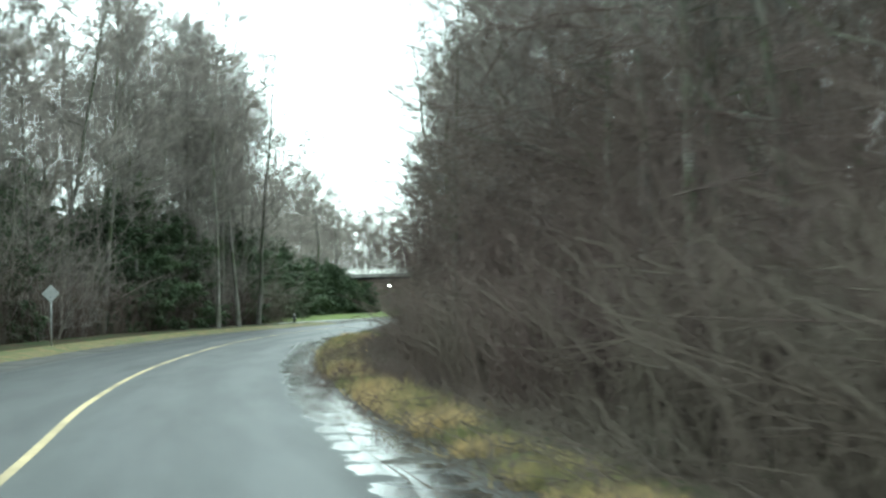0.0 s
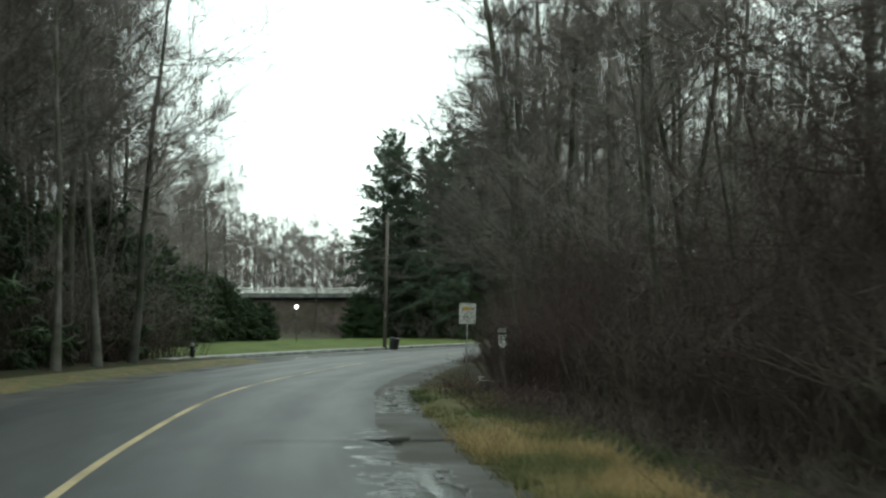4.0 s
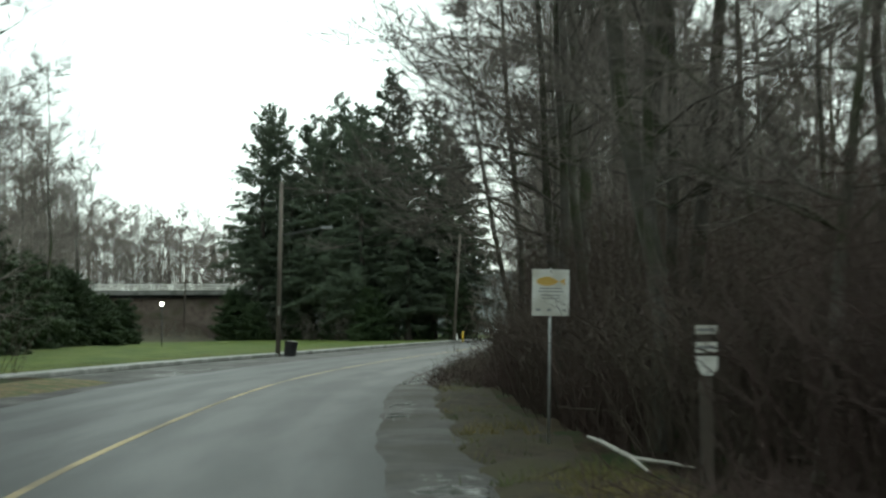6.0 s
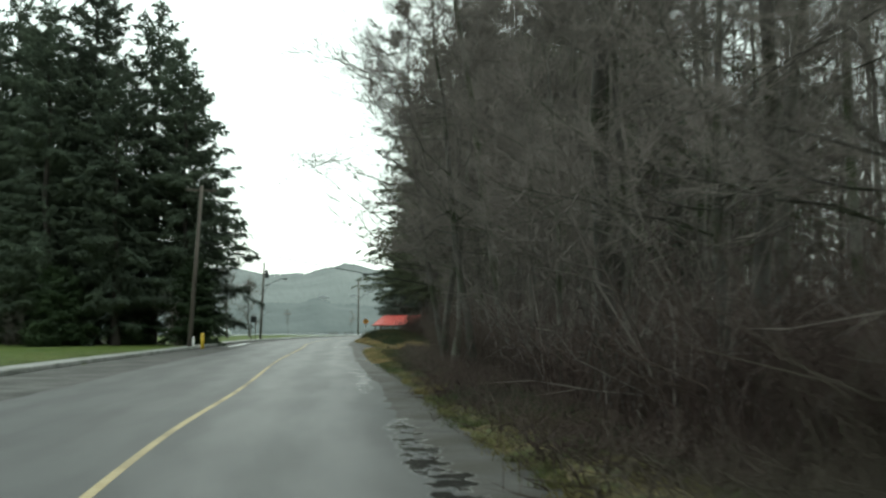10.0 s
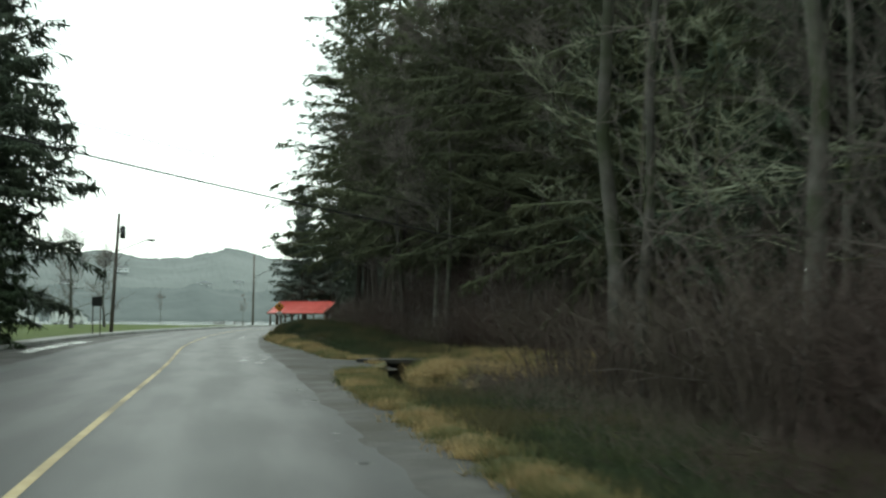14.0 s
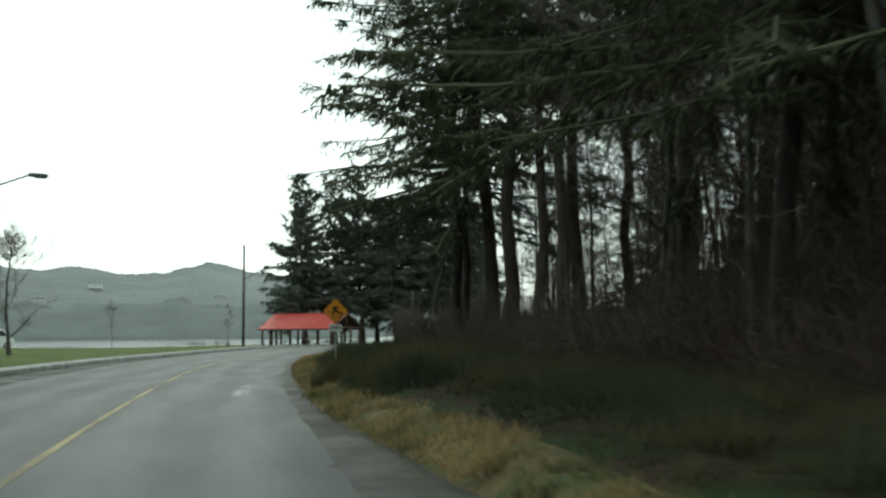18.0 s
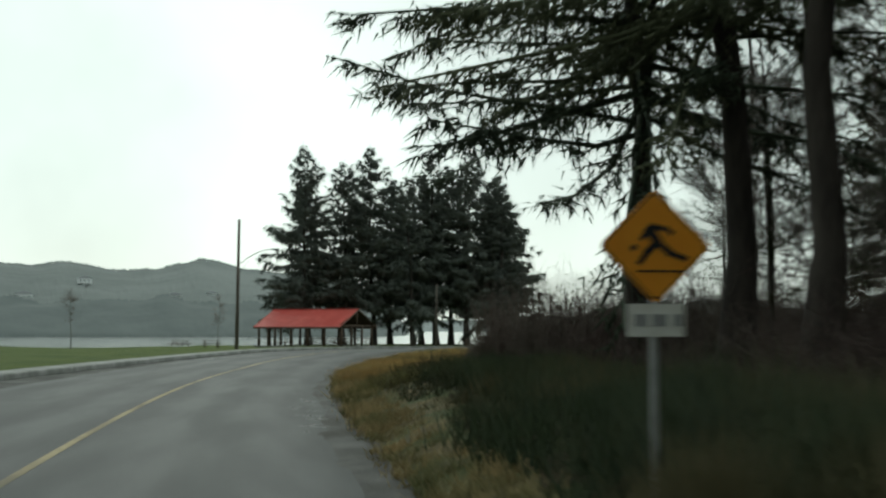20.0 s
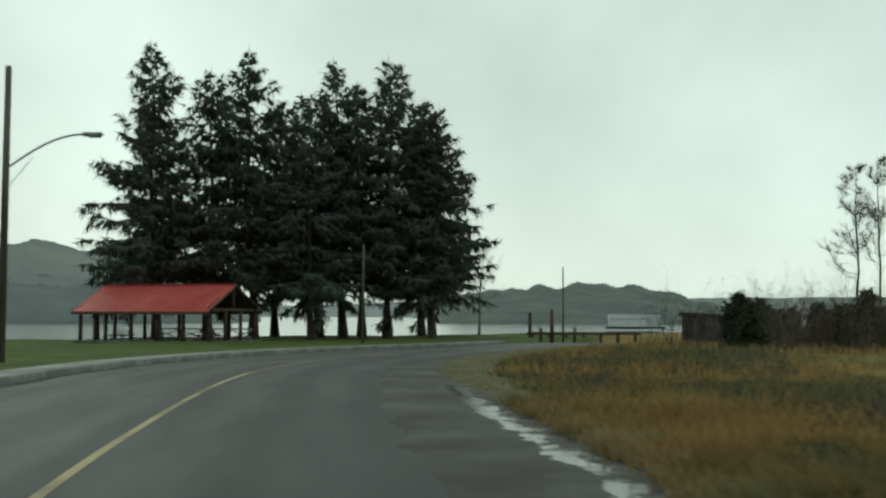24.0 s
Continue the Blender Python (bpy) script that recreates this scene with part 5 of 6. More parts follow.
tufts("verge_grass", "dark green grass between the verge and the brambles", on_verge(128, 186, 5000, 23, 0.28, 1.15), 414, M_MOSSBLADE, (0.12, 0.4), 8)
tufts("field_grass", "tawny winter grass of the field", on_field(7000, 5), 405, M_TAWNY, (0.15, 0.5), 9, 0.2, 0.014)
tufts("field_grass", "olive green grass of the field", on_field(3500, 6), 406, M_GREENBLADE, (0.12, 0.4), 9, 0.22, 0.014)
rng6 = np.random.default_rng(78)
yy6 = rng6.uniform(103, 190, 6000)
pp6 = np.array([beside(a, float(np.interp(a, KERB_Y, KERB_O)) - b) for a, b in zip(yy6, 1.3 + rng6.exponential(2.2, 6000))])
tufts("lawn_grass", "short mown grass blades on the lawn", np.c_[pp6, lay(pp6[:, 0], pp6[:, 1]) - 0.02], 410, M_GREENBLADE, (0.04, 0.10), 7, 0.15, 0.008)
def straw_height(yy, o):
    """Tumbled mounds of dead grass on the far side of the channel."""
    n = np.array([noise.noise((a * 0.55, b * 0.75, 2.0)) + 0.5 * noise.noise((a * 1.5, b * 1.7, 7.0)) for a, b in zip(np.broadcast_to(yy, np.shape(o)), o)])
    return 0.22 + 0.3 * n * (1 - 0.6 * step(yy, 186, 190)) - 0.36 * step(yy, 187, 190.5) * (1 - step(o, 9.8, 11.0))


ys_s = idx_y(181, 207)
edges = []
for q, z0 in ((0.0, -0.75), (0.08, -0.15), (0.16, 0.0), (0.28, 0.05), (0.42, 0.05), (0.56, 0.0), (0.7, -0.05), (0.85, -0.15), (1.0, -0.6)):
    o0 = channel(ys_s) + 0.5 + 2.4 * step(ys_s, 194.0, 196) * (1 - step(ys_s, 200.5, 202))
    oo = o0 + q * (np.minimum(13.5, 8.3 + 0.9 * np.maximum(ys_s - 185, 0)) - o0) + ragged(np.arange(len(ys_s)), 31.0 + q, 0.2, 0.2) * (q > 0)
    edges.append((oo, z0 + straw_height(ys_s, oo) * (1 - step(ys_s, 196, 206) * 0.6) * step(ys_s, 180, 185) - 0.5 * (1 - step(ys_s, 181, 184))))
strip("straw_bank", 181, 207, edges, M_STRAWMAT, "tumbled bank of dead straw-coloured grass beside the ditch", cols=2, lump=0.10)
rng5 = np.random.default_rng(77)
yy5, oo5 = rng5.uniform(184, 206, 13000), rng5.uniform(6.7, 13.5, 13000)
keep5 = ~((yy5 > 195) & (yy5 < 201) & (oo5 < 10.2)) & (oo5 < 8.2 + 0.9 * np.maximum(yy5 - 185, 0)) & (oo5 > channel(yy5) + 0.55)
yy5, oo5 = yy5[keep5], oo5[keep5]
pp5 = np.array([beside(a, b) for a, b in zip(yy5, oo5)])
zz5 = straw_height(yy5, oo5) * (1 - step(yy5, 196, 206) * 0.6) - 0.04
tufts("straw_clump", "matted bent straw-coloured grass beside the ditch", np.c_[pp5, lay(pp5[:, 0], pp5[:, 1]) + zz5], 407, M_STRAW, (0.18, 0.5), 10, 0.2, 0.010, 1.3)
y8, q8 = rng5.uniform(184, 194.5, 2600), rng5.uniform(0, 1, 2600)
p8 = np.array([beside(a, b) for a, b in zip(y8, channel(y8) + 0.5 + 0.75 * q8)])
tufts("straw_clump", "dead straw-coloured grass hanging over the ditch's side", np.c_[p8, lay(p8[:, 0], p8[:, 1]) - 0.62 + 0.75 * np.sqrt(q8)], 417, M_STRAW, (0.2, 0.5), 9, 0.15, 0.010, 1.2)
tufts("verge_grass", "mossy green and straw grass beside the driveway", on_verge(180, 193, 1600, 12, 0.0, 0.25), 411, M_GREENBLADE, (0.08, 0.2), 8)
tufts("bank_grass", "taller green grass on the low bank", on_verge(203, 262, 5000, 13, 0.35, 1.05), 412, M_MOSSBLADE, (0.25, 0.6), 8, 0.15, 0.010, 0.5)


rng7 = np.random.default_rng(79)
yy7, oo7 = rng7.uniform(230, 246, 1500), rng7.uniform(4.9, 8.2, 1500)
pp7 = np.array([beside(a, b) for a, b in zip(yy7, oo7)])
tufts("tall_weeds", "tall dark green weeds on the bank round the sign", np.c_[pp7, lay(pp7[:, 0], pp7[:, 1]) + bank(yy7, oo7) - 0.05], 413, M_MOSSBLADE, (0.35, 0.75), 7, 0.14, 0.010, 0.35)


aw, rw = rng7.uniform(0, 6.28, 160), 0.45 * np.sqrt(rng7.uniform(0, 1, 160))
pw = np.c_[50.35 + rw * np.cos(aw), 236.6 + rw * np.sin(aw)]
ow, yw = offset_of(pw)
tufts("tall_weeds", "tall weeds crowding the foot of the sign's post", np.c_[pw, lay(pw[:, 0], pw[:, 1]) + bank(yw, ow) - 0.05], 415, M_MOSSBLADE, (0.4, 0.8), 7, 0.1, 0.010, 0.25)


# ---- street furniture ----
def ground_at(x, y):
    return float(lay(x, y))


def diamond(h, r=0.04):
    pts = []
    for k in range(4):
        a = math.pi / 2 * k
        c = (math.cos(a) * (h - r * 1.414), math.sin(a) * (h - r * 1.414))
        for j in (-45, -15, 15, 45):
            b = a + radians(j)
            pts.append((c[0] + math.cos(b) * r, c[1] + math.sin(b) * r))
    return pts


def disc(x, z, r, y0, y1, n=16):
    return plate([(x + r * math.cos(2 * math.pi * k / n), z + r * math.sin(2 * math.pi * k / n)) for k in range(n)], y0, y1)


def bar(x0, z0, x1, z1, w, y0, y1):
    """A straight painted bar between two places on a sign."""
    d = Vector((x1 - x0, z1 - z0)).normalized()
    q = Vector((-d.y, d.x)) * w / 2
    return plate([(x0 + q.x, z0 + q.y), (x0 - q.x, z0 - q.y), (x1 - q.x, z1 - q.y), (x1 + q.x, z1 + q.y)], y0, y1)


def back_sign():
    x, y = -16.1, 52.9
    t = thing("traffic_sign", pose(x, y, 0.08, 0, 0, 4), "bare grey back of a diamond traffic sign on a steel post", "traffic sign")
    part("post", join(rod((0, 0, -0.4), (0, 0, 2.45), 0.03, n=8)), M_GALV, t)
    p = part("panel", plate([(a, b + 2.19) for a, b in diamond(0.37)], -0.05, -0.044), M_GALV, t, "grey aluminium back")
    part("bolt", join(rod((0, -0.065, 2.35), (0, -0.05, 2.35), 0.015, n=6)), M_DARKMETAL, p)
    part("bolt", join(rod((0, -0.065, 2.03), (0, -0.05, 2.03), 0.015, n=6)), M_DARKMETAL, p)


back_sign()


def fish_sign():
    t = thing("notice_sign", pose(-1.88, 80.7, -0.05, 0, 1.5, -6), "white notice with an ochre fish on a steel post", "sign")
    part("post", rod((0, 0, -0.4), (0.0, 0, 2.38), 0.019, n=8), M_GALV, t)
    p = part("panel", join(box(0.5, 0.012, 0.62, 0, -0.03, 2.05, 0.004)), M_WHITE, t)
    pts = []
    for k in range(13):
        u = k / 12
        pts.append((-0.19 + 0.29 * u, 2.20 + 0.062 * math.sin(math.pi * min(u * 0.94 + 0.06, 1)) ** 0.8))
    tail = [(0.13, 2.205), (0.19, 2.245), (0.185, 2.20), (0.195, 2.15), (0.13, 2.19)]
    low = []
    for k in range(13):
        u = 1 - k / 12
        low.append((-0.19 + 0.29 * u, 2.195 - 0.055 * math.sin(math.pi * min(u * 0.94 + 0.06, 1)) ** 0.8))
    part("emblem", plate(pts + tail + low, -0.041, -0.037), M_FISH, p, "ochre fish silhouette")
    for z, w in ((2.105, 0.15), (2.065, 0.17), (2.015, 0.13), (1.975, 0.12)):
        part("text_bar", box(w * 2, 0.004, 0.012, 0, -0.039, z), M_GREYBAR, p)
    for x, w in ((-0.17, 0.04), (-0.02, 0.03), (0.19, 0.02)):
        part("mark", box(w * 1.6, 0.004, 0.03, x, -0.039, 1.82), M_GREYBAR, p)
    part("bolt", rod((0, -0.05, 2.33), (0, -0.035, 2.33), 0.012, n=6), M_DARKMETAL, p)


fish_sign()


def trail_marker():
    t = thing("marker_post", pose(-1.38, 76.6, -0.3, 0, 0, -12), "brown wooden post with small white marker plates among the brambles", "marker post")
    part("post", box(0.12, 0.12, 1.9, 0, 0.07, 0.85, 0.01), M_POLE, t)
    for z, h in ((1.80, 0.11), (1.62, 0.13)):
        p = part("plate", box(0.22, 0.012, h * 0.85, 0, -0.01, z, 0.003), M_WHITE, t)
        part("text_bar", box(0.18, 0.004, 0.03, 0, -0.019, z), M_GREYBAR, p)
    p = part("plate", plate([(-0.11, 1.53), (0.11, 1.53), (0.11, 1.40), (0.045, 1.33), (-0.045, 1.33), (-0.11, 1.40)], -0.016, -0.004), M_WHITE, t, "white shield-shaped plate")


trail_marker()


def playground_sign():
    t = thing("traffic_sign", pose(50.6, 236.95, 0.0, 0, 0, -24), "amber diamond warning sign over a small white tab plate", "traffic sign")
    part("post", box(0.042, 0.042, 2.75, 0.0, 0.0, 0.9, 0.006), M_GALV, t)
    p = part("panel", plate([(a, b + 2.03) for a, b in diamond(0.34)], -0.045, -0.039), M_ORANGE, t)
    rim = [(a, b + 2.03) for a, b in diamond(0.325)]
    b = bmesh.new()
    o = [b.verts.new((x, -0.047, z)) for x, z in rim]
    i = [b.verts.new((x * 0.965, -0.047, 2.03 + (z - 2.03) * 0.965)) for x, z in rim]
    for k in range(len(o)):
        j = (k + 1) % len(o)
        b.faces.new((o[k], o[j], i[j], i[k]))
    part("border", b, M_BLACK, p)
    # plain shapes: slanted bars, a disc and a ground bar
    y0, y1 = -0.05, -0.046
    for x0, z0, x1, z1, w, lift in ((-0.045, 2.145, 0.015, 2.045, 0.062, 0), (-0.04, 2.15, 0.065, 2.13, 0.03, 1), (0.06, 2.135, 0.105, 2.10, 0.026, 0), (-0.045, 2.13, -0.085, 2.065, 0.028, 2),
                                    (0.015, 2.06, -0.065, 1.98, 0.042, 1), (-0.06, 1.985, -0.10, 1.925, 0.034, 0), (0.01, 2.055, 0.095, 1.985, 0.042, 2), (0.09, 1.99, 0.19, 1.955, 0.034, 0)):
        part("pictogram_bar", bar(x0, z0, x1, z1, w, y0 - 0.001 * lift, y1), M_BLACK, p)
    part("ball", disc(-0.13, 2.02, 0.020, y0, y1), M_BLACK, p)
    part("ground_bar", box(0.29, 0.004, 0.012, 0.03, -0.048, 1.885), M_BLACK, p)
    q = part("tab", box(0.34, 0.008, 0.19, 0.0, -0.042, 1.60, 0.003), M_WHITE, t, "small white tab plate")
    for x, w in ((-0.09, 0.08), (0.02, 0.09), (0.13, 0.05)):
        part("text_bar", box(w, 0.004, 0.07, x, -0.048, 1.60), M_GREYBAR, q)


playground_sign()


def board_sign():
    x, y = 40.1, 242.7
    t = thing("notice_board", pose(x, y, 0.05, 0, 0, -20), "dark board on two posts seen from behind, on the lawn", "sign")
    part("board", box(0.62, 0.04, 0.62, 0, 0, 2.25, 0.01), M_DARKWALL, t)
    for sx in (-0.24, 0.24):
        part("post", box(0.07, 0.07, 2.6, sx, 0.06, 1.25, 0.008), M_POLE, t)


board_sign()


def hydrant():
    x, y = -12.3, 106.3
    t = thing("fire_hydrant", pose(x, y, ground_at(x, y)), "faded grey-topped fire hydrant at the lawn's corner", "hydrant")
    part("body", join(rod((0, 0, 0), (0, 0, 0.08), 0.17, n=14), rod((0, 0, 0.08), (0, 0, 0.72), 0.115, 0.105, 14), rod((0, 0, 0.62), (0, 0, 0.68), 0.15, n=14)), M_BIN, t)
    part("bonnet", join(rod((0, 0, 0.68), (0, 0, 0.84), 0.13, 0.07, 14), rod((0, 0, 0.84), (0, 0, 0.92), 0.035, n=6)), M_HYDRANT, t, "pale weathered bonnet")
    for a in (0, math.pi / 2, math.pi):
        c, s = math.cos(a), math.sin(a)
        part("outlet", rod((c * 0.09, s * 0.09, 0.5), (c * 0.2, s * 0.2, 0.5), 0.055, 0.06, 10), M_HYDRANT, t)


hydrant()


def utility_pole(x, y, h, top=(0, 0), label="weathered wooden utility pole", r=0.15, arm=None, crossarm=False, transformer=None):
    """top: how far the head stands off the foot. arm: (height, dx, dy, rise, curved)."""
    z = ground_at(x, y)
    t = thing("utility_pole", pose(x, y, z), label, "utility pole", "utility poles")
    part("shaft", rod((0, 0, -0.5), (top[0], top[1], h), r, r * 0.68, 12), M_POLE, t)

    def at(k):
        return Vector((top[0] * k / h, top[1] * k / h, k))

    if arm:
        ah, dx, dy, rise, curved = arm
        a = at(ah)
        b = a + Vector((dx, dy, rise))
        pts = []
        for i in range(9):
            u = i / 8
            p = a.lerp(b, u)
            p.z = a.z + rise * (math.sin(u * math.pi / 2) if curved else u)
            pts.append(p)
        part("lamp_arm", curve_rod(pts, 0.035), M_DARKMETAL, t)
        d = Vector((dx, dy, 0)).normalized()
        e = pts[-1]
        bm = box(0.72, 0.26, 0.13, 0.28, 0, 0.0, 0.05)
        bmesh.ops.transform(bm, matrix=Matrix.Translation(e) @ d.to_track_quat("X", "Z").to_matrix().to_4x4(), verts=bm.verts)
        head = part("lamp_head", bm, M_GALV, t, "grey cobra-head street lamp")
        bm = box(0.42, 0.2, 0.06, 0.36, 0, -0.075, 0.025)
        bmesh.ops.transform(bm, matrix=Matrix.Translation(e) @ d.to_track_quat("X", "Z").to_matrix().to_4x4(), verts=bm.verts)
        part("lens", bm, M_HYDRANT, head)
        part("arm_brace", rod(at(ah - 0.7), a.lerp(b, 0.35), 0.012, n=6), M_DARKMETAL, t)
    if crossarm:
        c = at(h - 0.35)
        part("crossarm", box(2.2, 0.1, 0.12, c.x, c.y + 0.15, c.z, 0.01), M_POLE, t)
        for sx in (-0.95, 0.0, 0.95):
            part("insulator", join(rod((c.x + sx, c.y + 0.15, c.z + 0.06), (c.x + sx, c.y + 0.15, c.z + 0.26), 0.035, 0.05, 8)), M_HYDRANT, t)
    if transformer:
        c = at(transformer)
        tr = part("transformer", join(rod((c.x + 0.33, c.y - 0.15, c.z - 0.45), (c.x + 0.33, c.y - 0.15, c.z + 0.4), 0.2, n=14), rod((c.x + 0.33, c.y - 0.15, c.z + 0.4), (c.x + 0.33, c.y - 0.15, c.z + 0.47), 0.21, 0.12, 14)), M_DARKMETAL, t, "grey cylindrical transformer")
        part("bushing", rod((c.x + 0.33, c.y - 0.15, c.z + 0.47), (c.x + 0.33, c.y - 0.15, c.z + 0.75), 0.04, 0.03, 8), M_HYDRANT, tr)
        part("bracket", rod((c.x, c.y, c.z), (c.x + 0.2, c.y - 0.1, c.z), 0.04, n=6), M_DARKMETAL, t)
    return t


pole_a = utility_pole(-0.9, 139.5, 10.2, (0.25, -0.1), "weathered wooden pole with a street lamp on the lawn", 0.15, (7.0, 2.3, -1.6, 0.35, False))
part("marker_strip", box(0.05, 0.02, 0.5, 0.06, -0.15, 2.6), M_WHITE, pole_a, "white marker strip")
utility_pole(23.0, 201.6, 11.7, (0.8, -0.25), "tall leaning wooden utility pole with a crossarm", 0.17, None, True)
utility_pole(43.9, 252.7, 8.9, (0.32, -0.5), "leaning wooden pole with a transformer and a street lamp", 0.15, (6.1, 2.4, 0.3, 0.95, False), False, 7.5)
utility_pole(82.6, 321.1, 9.7, (0.1, 0.0), "wooden pole with a curved street lamp arm by the kerb", 0.15, (6.3, 2.0, -1.55, 1.15, True))
utility_pole(121, 356, 7.2, (0.1, 0.0), "slim grey pole before the grove", 0.10)
utility_pole(-5.5, 258, 12.8, (0.5, 0.0), "thin wooden pole before the overpass", 0.14, None, True)
utility_pole(48, 199.9, 5.4, (0.1, 0), "short wooden service pole among the spruces", 0.11)


def cable(a, b, sag, r, label):
    pts = []
    for k in range(15):
        u = k / 14
        p = Vector(a).lerp(Vector(b), u)
        p.z -= sag * 4 * u * (1 - u)
        pts.append(p)
    bm = curve_rod(pts, r, 5)
    me = bpy.data.meshes.new("overhead_cable")
    bm.to_mesh(me)
    bm.free()
    me.materials.append(M_WIRE)
    tagged(new("overhead_cable", me), label, "cable", "overhead cables")


cable((23.5, 201.45, 7.7), (48, 199.9, 3.7), 0.15, 0.03, "thick black overhead cable crossing the road between poles")
cable((23.7, 201.4, 8.7), (48, 199.9, 4.7), 0.2, 0.012, "thin overhead wire crossing the road between poles")


def bollard(x, y, h, mat, label, r=0.09):
    t = thing("bollard", pose(x, y, ground_at(x, y) + 0.1), label, "bollard")
    part("post", join(rod((0, 0, -0.4), (0, 0, h), r, n=12), rod((0, 0, h), (0, 0, h + 0.05), r, r * 0.55, 12)), mat, t)
    part("collar", rod((0, 0, h * 0.78), (0, 0, h * 0.84), r * 1.12, n=12), M_DARKMETAL, t)


bollard(24.5, 203.6, 0.95, M_YELLOW, "yellow painted steel bollard beside the leaning pole", 0.13)
bollard(23.7, 203.1, 0.7, M_WHITE, "short white post beside the leaning pole", 0.09)


def leaning_bin():
    x, y = -0.22, 139.2
    t = thing("rubbish_bin", pose(x, y, ground_at(x, y), 0, 7, -15), "black rubbish bin leaning slightly beside a wooden pole", "bin")
    bm = bmesh.new()
    bmesh.ops.create_cone(bm, segments=18, radius1=0.34, radius2=0.38, depth=0.8, cap_ends=True)
    bmesh.ops.translate(bm, vec=(0, 0, 0.36), verts=bm.verts)
    part("body", bm, M_BIN, t)
    part("rim", join(rod((0, 0, 0.73), (0, 0, 0.79), 0.41, n=18)), M_BIN, t)
    part("lid", join(rod((0, 0, 0.79), (0, 0, 0.85), 0.40, 0.32, 18)), M_BIN, t)
    part("foot_ring", rod((0, 0, -0.08), (0, 0, 0.0), 0.35, n=18), M_DARKMETAL, t)


leaning_bin()


def floodlight():
    x, y = -8.0, 192.5
    t = thing("floodlight", pose(x, y, ground_at(x, y)), "lit lamp on a thin post beyond the lawn", "lamp")
    part("post", rod((0, 0, -0.3), (0, 0, 3.95), 0.045, 0.035, 8), M_DARKMETAL, t)
    bm = bmesh.new()
    bmesh.ops.create_uvsphere(bm, u_segments=14, v_segments=8, radius=0.17)
    bmesh.ops.translate(bm, vec=(0, 0, 4.1), verts=bm.verts)
    part("globe", bm, M_LAMP, t, "glowing white globe")
    part("collar", rod((0, 0, 3.6), (0, 0, 3.75), 0.12, 0.2, 10), M_DARKMETAL, t)


floodlight()


# ---- the overpass behind the lawn ----
def overpass():
    t = thing("overpass", pose(0, 268, 0), "concrete road overpass with a white railing, seen behind the lawn", "bridge")
    part("deck", box(64, 7, 0.7, -22, 3.5, 7.35, 0.05), M_CONCRETE, t)
    # the girder's near-black colour stands in for shade under the deck
    part("girder", box(64, 0.5, 0.5, -22, 0.9, 6.8, 0.03), M_DARKWALL, t, "girder coloured dark for the deck's shade")
    part("abutment", box(60, 1.2, 7.5, -22, 2.0, 2.9, 0.1), M_EARTH, t, "brown abutment wall")
    part("pier", box(1.2, 2, 7.6, -26, 1.9, 3.2, 0.1), M_CONCRETE, t)
    part("pier", box(1.2, 2, 7.6, -46, 1.9, 3.2, 0.1), M_CONCRETE, t)
    for z, hh in ((8.55, 0.2), (8.15, 0.16), (7.85, 0.16)):
        part("rail", box(64, 0.08, hh, -22, 0.15, z, 0.01), M_WHITE, t)
    for i in range(27):
        part("rail_post", box(0.2, 0.12, 0.95, -53.5 + i * 2.42, 0.2, 8.1, 0.01), M_WHITE, t)


overpass()
t = thing("barrier", pose(3.5, 258, ground_at(3.5, 258)), "low pale concrete barrier below the overpass", "barrier")
part("block", box(9, 0.4, 0.5, 0, 0, 0.45, 0.05), M_CONCRETE, t)
part("foot", box(9, 0.7, 0.22, 0, 0, 0.1, 0.03), M_CONCRETE, t)


